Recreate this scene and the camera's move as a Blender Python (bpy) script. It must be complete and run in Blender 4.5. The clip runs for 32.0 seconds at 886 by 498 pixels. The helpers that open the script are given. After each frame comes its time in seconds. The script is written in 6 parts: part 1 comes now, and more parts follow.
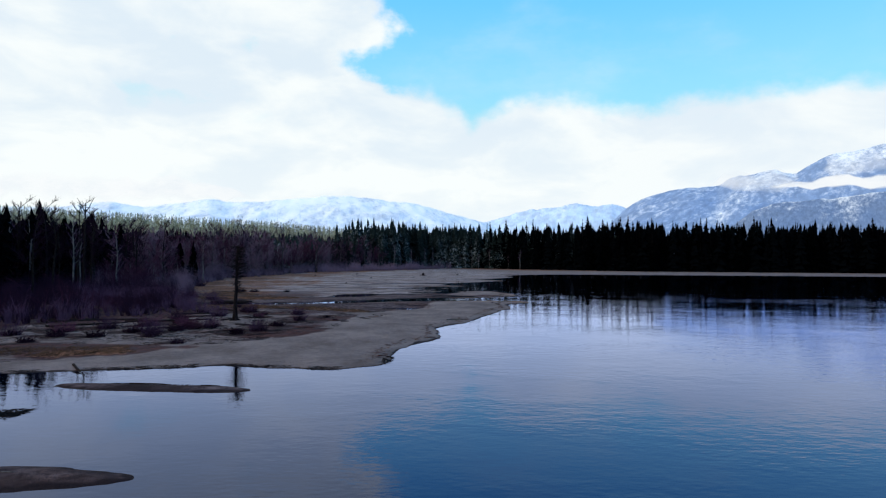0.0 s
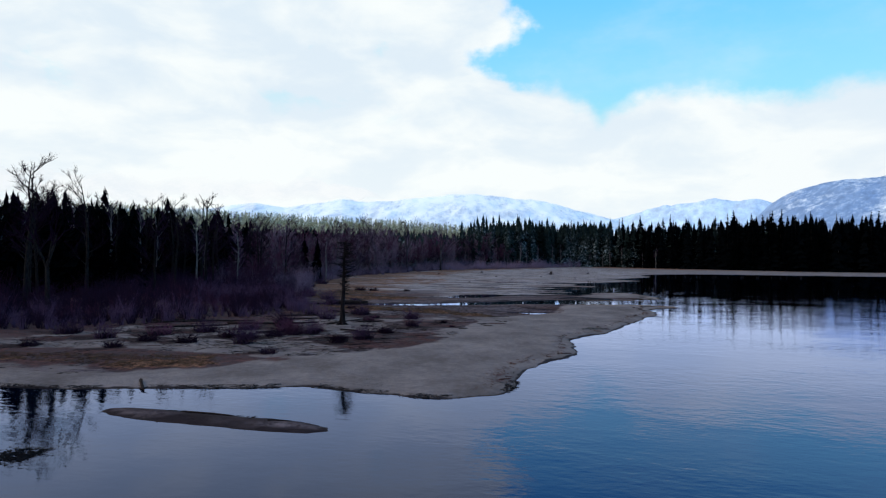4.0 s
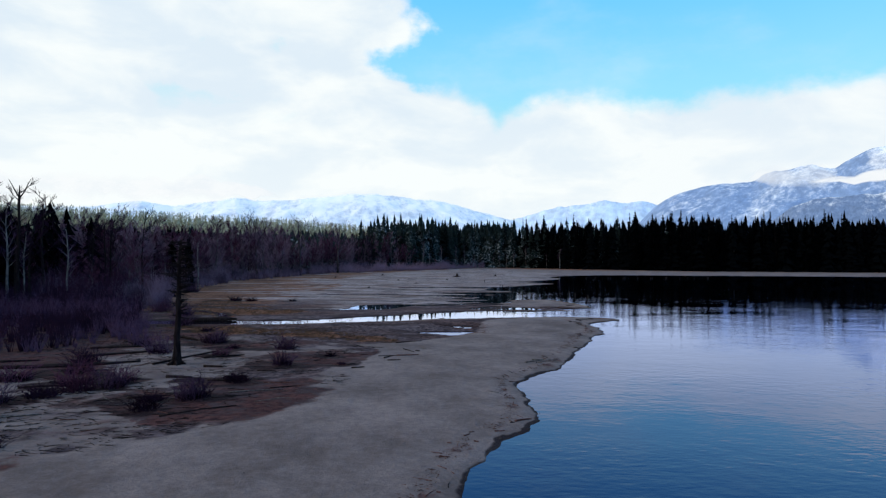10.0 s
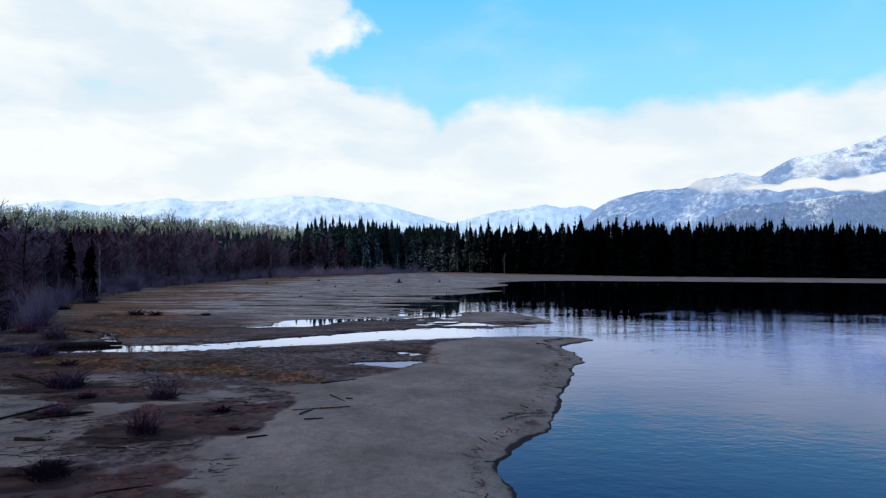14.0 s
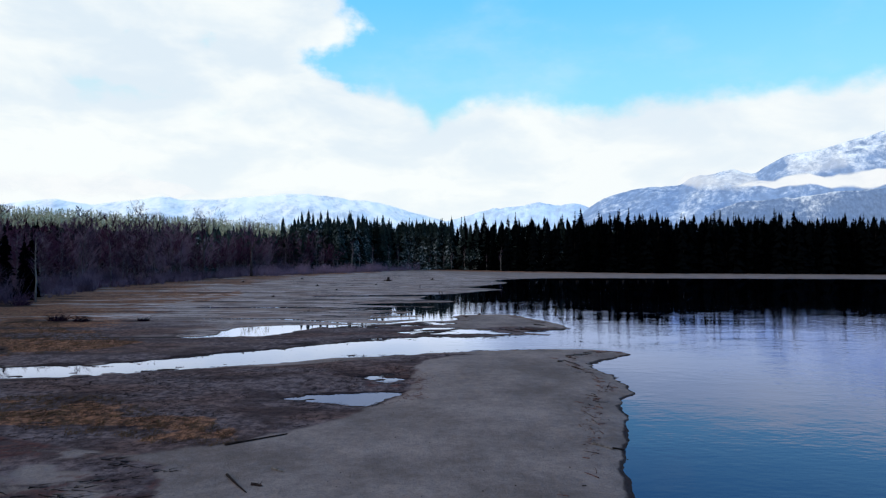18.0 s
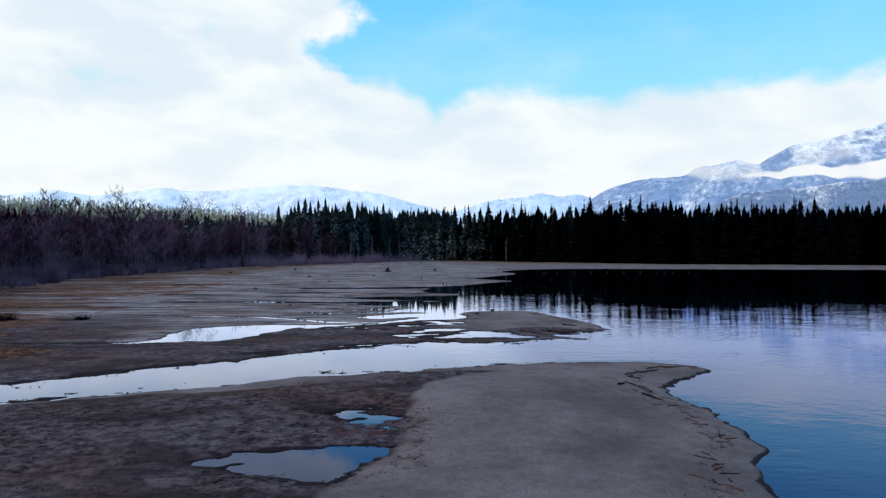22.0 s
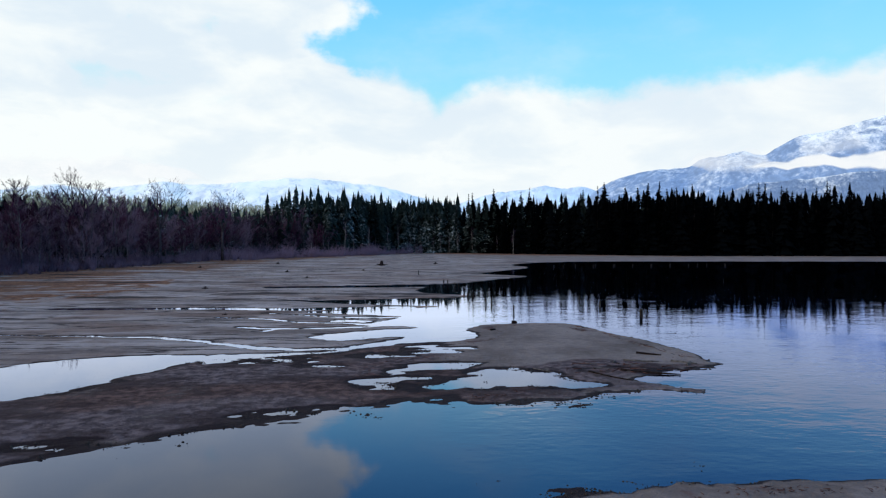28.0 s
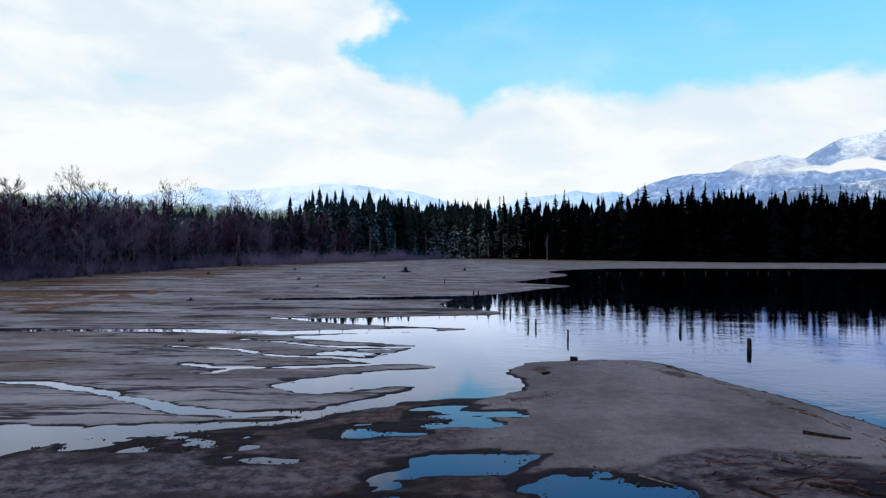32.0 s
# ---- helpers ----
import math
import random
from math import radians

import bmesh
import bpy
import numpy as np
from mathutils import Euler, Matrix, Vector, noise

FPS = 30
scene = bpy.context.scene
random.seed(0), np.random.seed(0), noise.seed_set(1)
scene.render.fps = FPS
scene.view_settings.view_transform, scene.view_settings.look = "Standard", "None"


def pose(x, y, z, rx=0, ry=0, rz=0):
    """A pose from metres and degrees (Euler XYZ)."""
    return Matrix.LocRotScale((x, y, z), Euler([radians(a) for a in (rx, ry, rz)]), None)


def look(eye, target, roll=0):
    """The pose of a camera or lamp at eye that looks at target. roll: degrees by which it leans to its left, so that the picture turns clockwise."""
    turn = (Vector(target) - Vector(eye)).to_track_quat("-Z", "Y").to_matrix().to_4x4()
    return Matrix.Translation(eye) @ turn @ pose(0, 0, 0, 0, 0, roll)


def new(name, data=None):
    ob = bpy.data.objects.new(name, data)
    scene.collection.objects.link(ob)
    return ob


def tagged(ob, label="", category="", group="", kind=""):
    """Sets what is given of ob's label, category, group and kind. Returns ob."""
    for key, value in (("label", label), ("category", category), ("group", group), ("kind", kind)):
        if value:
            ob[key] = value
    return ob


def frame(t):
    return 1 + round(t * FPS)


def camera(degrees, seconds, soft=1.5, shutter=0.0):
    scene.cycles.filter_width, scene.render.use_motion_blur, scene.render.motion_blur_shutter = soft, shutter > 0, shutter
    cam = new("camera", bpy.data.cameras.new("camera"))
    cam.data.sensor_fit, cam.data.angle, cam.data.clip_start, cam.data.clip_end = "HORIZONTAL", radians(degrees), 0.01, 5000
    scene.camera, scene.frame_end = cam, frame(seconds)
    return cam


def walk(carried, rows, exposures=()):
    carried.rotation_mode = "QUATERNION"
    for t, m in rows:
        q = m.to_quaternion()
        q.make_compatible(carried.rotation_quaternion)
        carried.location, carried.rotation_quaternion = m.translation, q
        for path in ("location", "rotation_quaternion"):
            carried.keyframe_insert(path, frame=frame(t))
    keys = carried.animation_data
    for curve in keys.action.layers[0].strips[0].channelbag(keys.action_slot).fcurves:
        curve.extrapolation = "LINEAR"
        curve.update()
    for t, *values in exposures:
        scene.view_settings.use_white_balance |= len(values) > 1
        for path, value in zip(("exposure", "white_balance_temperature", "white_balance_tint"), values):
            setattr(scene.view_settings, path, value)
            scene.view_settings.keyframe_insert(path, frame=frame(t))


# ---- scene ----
cam = camera(68.2, 32.0, soft=1.25)
PATH = [
    (0, (1.787, -62.945, 8.286), (1.819, -60.945, 8.309), 0.3),
    (1, (1.656, -60.862, 8.426), (1.619, -58.862, 8.446), 0.3),
    (2.5, (1.386, -56.221, 8.509), (1.151, -54.235, 8.522), 0.4),
    (4.5, (0.935, -49.719, 8.152), (0.577, -47.751, 8.167), 0.4),
    (5, (0.654, -48.03, 8.193), (0.384, -46.048, 8.205), 0.4),
    (5.5, (0.367, -46.347, 8.215), (0.122, -44.362, 8.225), 0.3),
    (6, (0.102, -44.64, 8.221), (-0.085, -42.649, 8.231), 0.3),
    (6.5, (-0.133, -42.869, 8.232), (-0.272, -40.874, 8.241), 0.3),
    (7, (-0.367, -41.063, 8.256), (-0.475, -39.066, 8.267), 0.3),
    (7.5, (-0.614, -39.27, 8.288), (-0.702, -37.272, 8.301), 0.2),
    (8, (-0.852, -37.495, 8.328), (-0.925, -35.496, 8.342), 0.2),
    (8.5, (-1.066, -35.715, 8.376), (-1.121, -33.716, 8.389), 0.2),
    (9, (-1.255, -33.909, 8.425), (-1.302, -31.91, 8.437), 0.2),
    (9.5, (-1.419, -32.078, 8.46), (-1.465, -30.079, 8.474), 0.2),
    (10, (-1.561, -30.244, 8.491), (-1.609, -28.245, 8.508), 0.2),
    (10.5, (-1.689, -28.415, 8.527), (-1.736, -26.416, 8.548), 0.2),
    (11, (-1.8, -26.59, 8.567), (-1.722, -24.592, 8.591), 0.2),
    (11.5, (-1.885, -24.786, 8.606), (-1.802, -22.788, 8.634), 0.2),
    (12, (-1.926, -23.005, 8.661), (-1.845, -21.007, 8.691), 0.3),
    (12.5, (-1.94, -21.216, 8.753), (-1.852, -19.218, 8.783), 0.3),
    (13, (-1.963, -19.382, 8.862), (-1.871, -17.384, 8.891), 0.4),
    (13.5, (-1.985, -17.466, 8.948), (-1.882, -15.469, 8.975), 0.4),
    (14, (-1.991, -15.434, 9.018), (-1.859, -13.438, 9.045), 0.4),
    (14.5, (-2.016, -13.281, 9.097), (-1.871, -11.287, 9.123), 0.4),
    (16.5, (-0.612, -3.517, 8.553), (-0.463, -1.523, 8.582), 0.2),
    (17, (-0.507, -1.591, 8.419), (-0.358, 0.403, 8.446), 0.2),
    (17.5, (-0.412, 0.284, 8.311), (-0.265, 2.279, 8.336), 0.2),
    (18, (-0.332, 2.149, 8.217), (-0.183, 4.143, 8.239), 0.2),
    (18.5, (-0.257, 4.021, 8.116), (-0.108, 6.015, 8.136), 0.2),
    (19, (-0.174, 5.896, 8.009), (-0.025, 7.89, 8.026), 0.2),
    (19.5, (-0.082, 7.777, 7.902), (0.065, 9.772, 7.914), 0.2),
    (20, (0.01, 9.676, 7.796), (0.156, 11.67, 7.805), 0.2),
    (20.5, (0.096, 11.586, 7.698), (0.242, 13.581, 7.703), 0.2),
    (21, (0.179, 13.488, 7.61), (0.325, 15.482, 7.612), 0.2),
    (21.5, (0.268, 15.378, 7.529), (0.412, 17.373, 7.529), 0.2),
    (22, (0.363, 17.278, 7.443), (0.506, 19.273, 7.439), 0.2),
    (22.5, (0.469, 19.214, 7.331), (0.611, 21.209, 7.326), 0.2),
    (23, (0.594, 21.195, 7.192), (0.736, 23.19, 7.186), 0.3),
    (23.5, (0.741, 23.194, 7.041), (0.882, 25.189, 7.035), 0.3),
    (24, (0.912, 25.185, 6.897), (1.051, 27.18, 6.888), 0.3),
    (24.5, (1.113, 27.198, 6.76), (1.252, 29.193, 6.75), 0.3),
    (25, (1.321, 29.312, 6.617), (1.455, 31.308, 6.606), 0.4),
    (25.5, (1.482, 31.577, 6.463), (1.62, 33.572, 6.451), 0.4),
    (27.5, (2.265, 39.885, 6.712), (2.401, 41.88, 6.685), 0.0),
    (28, (2.486, 41.735, 6.654), (2.62, 43.73, 6.629), -0.0),
    (28.5, (2.7, 43.653, 6.621), (2.83, 45.648, 6.598), -0.0),
    (29, (2.892, 45.645, 6.582), (3.022, 47.641, 6.562), -0.0),
    (29.5, (3.06, 47.722, 6.521), (3.18, 49.718, 6.506), 0.0),
    (30, (3.205, 49.824, 6.457), (3.283, 51.823, 6.445), 0.0),
    (30.5, (3.323, 51.797, 6.418), (3.363, 53.797, 6.407), 0.1),
    (31, (3.399, 53.578, 6.407), (3.441, 55.578, 6.398), 0.1),
    (31.5, (3.451, 55.264, 6.421), (3.494, 57.264, 6.412), 0.1),
    (32, (3.523, 56.967, 6.461), (3.566, 58.967, 6.452), 0.1),
]
walk(cam, [(t, look(eye, target, roll)) for t, eye, target, roll in PATH])

# ---- world, sun ----
def build_world():
    w = bpy.data.worlds.new("sky")
    scene.world = w
    w.use_nodes = True
    nt = w.node_tree
    nt.nodes.clear()
    N = nt.nodes.new
    L = nt.links.new

    def op(kind, a, b=None, c=None, clamp=False):
        n = N("ShaderNodeMath")
        n.operation, n.use_clamp = kind, clamp
        for i, v in enumerate((a, b, c)):
            if v is None:
                continue
            if isinstance(v, (int, float)):
                n.inputs[i].default_value = v
            else:
                L(v, n.inputs[i])
        return n.outputs[0]

    def smooth(v, lo, hi):
        n = N("ShaderNodeMapRange")
        n.interpolation_type = "SMOOTHSTEP"
        L(v, n.inputs[0])
        n.inputs[1].default_value, n.inputs[2].default_value = lo, hi
        return n.outputs[0]

    def tex(scale, stretch, detail, rough=0.55, shift=0.0, warp=0.0):
        m = N("ShaderNodeMapping")
        m.inputs["Scale"].default_value = stretch
        m.inputs["Location"].default_value = (shift, shift * 0.7, shift * 1.3)
        L(tc.outputs["Generated"], m.inputs[0])
        n = N("ShaderNodeTexNoise")
        n.inputs["Scale"].default_value, n.inputs["Detail"].default_value = scale, detail
        n.inputs["Roughness"].default_value = rough
        n.inputs["Distortion"].default_value = warp
        L(m.outputs[0], n.inputs["Vector"])
        return n.outputs[0]

    def mixc(f, a, b):
        n = N("ShaderNodeMix")
        n.data_type = "RGBA"
        for i, v in ((0, f), (6, a), (7, b)):
            if isinstance(v, tuple):
                n.inputs[i].default_value = (*v, 1)
            elif isinstance(v, (int, float)):
                n.inputs[i].default_value = v
            else:
                L(v, n.inputs[i])
        return n.outputs[2]

    tc = N("ShaderNodeTexCoord")
    sep = N("ShaderNodeSeparateXYZ")
    L(tc.outputs["Generated"], sep.inputs[0])
    az = op("MULTIPLY", op("ARCTAN2", sep.outputs[0], sep.outputs[1]), 57.2958)
    el = op("MULTIPLY", op("ARCSINE", sep.outputs[2]), 57.2958)
    def edge_line(v, lo, hi, points, a, b):
        """A smooth outline: points give the share of the way from lo to hi along v, and the height between a and b."""
        n = N("ShaderNodeMapRange")
        L(v, n.inputs[0])
        n.inputs[1].default_value, n.inputs[2].default_value = lo, hi
        r = N("ShaderNodeValToRGB")
        r.color_ramp.interpolation = "EASE"
        while len(r.color_ramp.elements) < len(points):
            r.color_ramp.elements.new(0.5)
        for e, (p, q) in zip(r.color_ramp.elements, points):
            e.position = (p - lo) / (hi - lo)
            e.color = (*[(q - a) / (b - a)] * 3, 1)
        L(n.outputs[0], r.inputs[0])
        return op("ADD", op("MULTIPLY", r.outputs[0], b - a), a)

    big = op("SUBTRACT", tex(7.0, (1, 1, 1.6), 5.0, 0.5, 3.1), 0.5)
    puff = op("SUBTRACT", tex(26.0, (1, 1, 1.4), 5.0, 0.55, 7.7), 0.5)
    edge = op("ADD", op("MULTIPLY", big, 2.0), op("MULTIPLY", puff, 6.0))
    # open sky to the right of a bulging cloud and above a low bank of cloud
    left = edge_line(el, 0.0, 60.0, [(13.2, -1.0), (14.2, -4.2), (15.2, -6.0), (16.2, -7.9), (17.0, -6.8), (18.2, -4.3), (19.2, -3.4), (20.4, -4.2), (22.0, -5.6), (27.0, -4.0), (40.0, -1.0)], -10.0, 4.0)
    right = smooth(op("SUBTRACT", op("ADD", az, edge), left), -1.3, 1.5)
    floor_el = edge_line(az, -10.0, 45.0, [(-6.0, 14.4), (-3.2, 13.3), (-0.6, 13.9), (1.6, 12.4), (3.4, 11.5), (4.6, 12.3), (7.6, 13.3), (12.6, 13.2), (15.2, 12.2), (18.6, 12.0), (22.0, 12.7), (28.6, 12.9), (34.0, 12.5), (42.0, 13.2)], 9.0, 16.0)
    above = smooth(op("SUBTRACT", op("ADD", el, op("MULTIPLY", edge, 0.42)), floor_el), -1.0, 1.1)
    veil = smooth(tex(3.0, (1, 1, 2.2), 6.0, 0.6, 12.0), 0.50, 0.80)
    open_sky = op("MULTIPLY", op("MULTIPLY", right, above), op("SUBTRACT", 1.0, op("MULTIPLY", veil, 0.25)))

    sky = N("ShaderNodeTexSky")
    sky.sky_type, sky.sun_disc = "NISHITA", False
    sky.sun_elevation, sky.sun_rotation = radians(SUN_UP), radians(SUN_TURN)
    scaled = N("ShaderNodeVectorMath")
    scaled.operation = "SCALE"
    scaled.inputs["Scale"].default_value = 0.11
    L(sky.outputs[0], scaled.inputs[0])
    pale = mixc(smooth(el, 9.0, 27.0), (0.37, 0.88, 1.04), (0.11, 0.64, 1.46))
    blue = mixc(0.84, scaled.outputs[0], pale)

    lump = tex(6.0, (1, 1, 2.3), 5.0, 0.54, 1.7, 0.25)
    low = op("SUBTRACT", 1.0, smooth(el, 2.0, 15.0))
    bright = op("ADD", smooth(lump, 0.36, 0.66), op("MULTIPLY", low, 0.5), clamp=True)
    cloud = mixc(bright, (0.75, 0.86, 0.95), (0.95, 1.0, 1.0))
    dull = smooth(az, 4.0, 26.0)
    cloud = mixc(op("MULTIPLY", dull, 0.16), cloud, (0.82, 0.89, 0.97))
    thin = smooth(tex(9.0, (1, 1, 1.8), 5.0, 0.55, 21.0), 0.60, 0.74)
    cloud = mixc(op("MULTIPLY", op("MULTIPLY", thin, 0.60), smooth(el, 10.0, 15.0)), cloud, (0.45, 0.84, 0.98))
    col = mixc(open_sky, cloud, blue)
    bg = N("ShaderNodeBackground")
    L(col, bg.inputs[0])
    bg.inputs[1].default_value = SKY_STRENGTH
    L(bg.outputs[0], N("ShaderNodeOutputWorld").inputs[0])


SUN_UP, SUN_TURN, SKY_STRENGTH = 26.0, -112.0, 1.0
build_world()
sun = new("sun", bpy.data.lights.new("sun", "SUN"))
sun.data.energy, sun.data.angle, sun.data.color = 1.5, radians(14), (1.0, 0.95, 0.88)
sun.matrix_world = look((0, 0, 60), Vector((0, 0, 60)) - Vector((math.sin(radians(SUN_TURN)) * 2.2, math.cos(radians(SUN_TURN)) * 2.2, 1.0)))


# ---- materials ----
def material(name, rough=0.8, spec=0.3):
    m = bpy.data.materials.new(name)
    m.use_nodes = True
    nt = m.node_tree
    b = nt.nodes["Principled BSDF"]
    b.inputs["Roughness"].default_value = rough
    b.inputs["Specular IOR Level"].default_value = spec
    return m, nt, b


def n_noise(nt, scale, detail=5.0, rough=0.6, coord="Object", stretch=(1, 1, 1), turn=0.0):
    if coord == "Position":
        out = nt.nodes.new("ShaderNodeNewGeometry").outputs["Position"]
    else:
        out = nt.nodes.new("ShaderNodeTexCoord").outputs[coord]
    mp = nt.nodes.new("ShaderNodeMapping")
    mp.inputs["Scale"].default_value = stretch
    mp.inputs["Rotation"].default_value = (0, 0, radians(turn))
    nt.links.new(out, mp.inputs[0])
    n = nt.nodes.new("ShaderNodeTexNoise")
    n.inputs["Scale"].default_value, n.inputs["Detail"].default_value = scale, detail
    n.inputs["Roughness"].default_value = rough
    nt.links.new(mp.outputs[0], n.inputs["Vector"])
    return n.outputs[0]


def n_mix(nt, f, a, b, blend="MIX"):
    n = nt.nodes.new("ShaderNodeMix")
    n.data_type, n.blend_type = "RGBA", blend
    for i, v in ((0, f), (6, a), (7, b)):
        if isinstance(v, tuple):
            n.inputs[i].default_value = (*v, 1)
        elif isinstance(v, (int, float)):
            n.inputs[i].default_value = v
        else:
            nt.links.new(v, n.inputs[i])
    return n.outputs[2]


def n_math(nt, kind, a, b=None, clamp=False):
    n = nt.nodes.new("ShaderNodeMath")
    n.operation, n.use_clamp = kind, clamp
    for i, v in enumerate((a, b)):
        if v is None:
            continue
        if isinstance(v, (int, float)):
            n.inputs[i].default_value = v
        else:
            nt.links.new(v, n.inputs[i])
    return n.outputs[0]


def n_range(nt, v, lo, hi, a=0.0, b=1.0):
    n = nt.nodes.new("ShaderNodeMapRange")
    n.interpolation_type = "SMOOTHSTEP"
    nt.links.new(v, n.inputs[0])
    for i, x in enumerate((lo, hi, a, b)):
        n.inputs[i + 1].default_value = x
    return n.outputs[0]


def n_bump(nt, height, strength, distance):
    n = nt.nodes.new("ShaderNodeBump")
    n.inputs["Strength"].default_value, n.inputs["Distance"].default_value = strength, distance
    nt.links.new(height, n.inputs["Height"])
    return n.outputs[0]


def n_attr(nt, name):
    n = nt.nodes.new("ShaderNodeAttribute")
    n.attribute_name = name
    return n.outputs["Fac"]


def ground_material():
    m, nt, b = material("sand_and_mud", 0.9, 0.03)
    fine = n_noise(nt, 11.0, 6, 0.7, "Position")
    mid = n_noise(nt, 2.1, 8, 0.72, "Position")
    lumps = n_noise(nt, 0.75, 7, 0.68, "Position", (0.8, 1.1, 1))
    wide = n_noise(nt, 0.16, 6, 0.62, "Position")
    hue = n_noise(nt, 0.11, 5, 0.6, "Position", (0.6, 1.2, 2.0))
    streak = n_noise(nt, 0.22, 7, 0.66, "Position", (0.3, 1.2, 1))
    grit = n_noise(nt, 34.0, 3, 0.6, "Position")
    tone = n_math(nt, "ADD", n_math(nt, "MULTIPLY", mid, 0.35), n_math(nt, "MULTIPLY", wide, 0.65))
    sand = n_mix(nt, n_range(nt, tone, 0.34, 0.66), SAND_DARK, SAND_LIGHT)
    sand = n_mix(nt, n_range(nt, lumps, 0.54, 0.72, 0.0, 0.42), sand, (0.080, 0.066, 0.064))
    sand = n_mix(nt, n_range(nt, fine, 0.46, 0.72, 0.0, 0.55), sand, (0.056, 0.046, 0.043))
    # churned mud: violet-grey silt, rust-brown litter and black wet hollows
    rusty = n_mix(nt, n_range(nt, mid, 0.36, 0.62), (0.026, 0.016, 0.016), (0.098, 0.064, 0.056))
    silt = n_mix(nt, n_range(nt, mid, 0.34, 0.64), MUD_DARK, MUD_LIGHT)
    mud = n_mix(nt, n_range(nt, hue, 0.44, 0.60), silt, rusty)
    hollow = n_math(nt, "ADD", n_math(nt, "MULTIPLY", lumps, 0.6), n_math(nt, "MULTIPLY", fine, 0.4))
    stain = n_noise(nt, 0.26, 7, 0.64, "Position", (0.8, 1.3, 1))
    mud = n_mix(nt, n_range(nt, stain, 0.47, 0.60, 0.0, 0.75), mud, (0.022, 0.015, 0.016))
    mud = n_mix(nt, n_range(nt, hollow, 0.51, 0.62, 0.0, 0.5), mud, (0.014, 0.010, 0.012))
    patchy = n_math(nt, "ADD", n_math(nt, "MULTIPLY", streak, 0.55), n_math(nt, "MULTIPLY", tone, 0.45))
    flat = n_mix(nt, n_range(nt, patchy, 0.36, 0.62), FLAT_DARK, FLAT_LIGHT)
    flat = n_mix(nt, n_math(nt, "MULTIPLY", n_range(nt, hue, 0.50, 0.64), 0.7), flat, (0.120, 0.080, 0.064))
    flat = n_mix(nt, n_range(nt, hollow, 0.54, 0.64, 0.0, 0.6), flat, (0.034, 0.025, 0.026))
    thin = n_noise(nt, 0.55, 5, 0.6, "Position", (0.13, 1.0, 1))
    line = n_math(nt, "ABSOLUTE", n_math(nt, "SUBTRACT", thin, 0.5))
    where = n_range(nt, wide, 0.36, 0.52)
    flat = n_mix(nt, n_math(nt, "MULTIPLY", n_range(nt, line, 0.004, 0.034, 0.92, 0.0), where), flat, (0.016, 0.012, 0.013))
    straw = n_mix(nt, n_range(nt, mid, 0.38, 0.64), (0.040, 0.021, 0.015), STRAW)
    straw = n_mix(nt, n_range(nt, fine, 0.48, 0.66, 0.0, 0.6), straw, (0.034, 0.018, 0.014))
    litter = n_mix(nt, n_range(nt, mid, 0.35, 0.65), (0.018, 0.009, 0.011), (0.080, 0.035, 0.030))
    litter = n_mix(nt, n_range(nt, lumps, 0.46, 0.62), litter, (0.042, 0.030, 0.031))
    rag = n_math(nt, "MULTIPLY", n_math(nt, "SUBTRACT", mid, 0.5), 1.1)

    def share(name, lo=0.30, hi=0.70):
        v = n_attr(nt, name)
        return n_range(nt, n_math(nt, "ADD", v, n_math(nt, "MULTIPLY", rag, n_range(nt, v, 0.0, 0.12))), lo, hi)

    col = n_mix(nt, share("flat"), sand, flat)
    col = n_mix(nt, share("mud"), col, mud)
    col = n_mix(nt, n_math(nt, "MULTIPLY", share("litter"), 0.92), col, litter)
    col = n_mix(nt, n_math(nt, "MULTIPLY", share("straw"), 0.92), col, straw)
    col = n_mix(nt, n_range(nt, grit, 0.60, 0.74, 0.0, 0.45), col, (0.030, 0.024, 0.024))
    wet = share("wet", 0.25, 0.75)
    col = n_mix(nt, n_math(nt, "MULTIPLY", wet, 0.92), col, (0.010, 0.0062, 0.0082))
    col = n_mix(nt, 1.0, col, (1.09, 0.99, 1.045), "MULTIPLY")
    nt.links.new(col, b.inputs["Base Color"])
    nt.links.new(n_range(nt, wet, 0.0, 1.0, 0.92, 0.75), b.inputs["Roughness"])
    h = n_math(nt, "ADD", n_math(nt, "MULTIPLY", fine, 0.30), n_math(nt, "ADD", n_math(nt, "MULTIPLY", mid, 0.6), lumps))
    nt.links.new(n_bump(nt, h, 1.0, 0.16), b.inputs["Normal"])
    return m


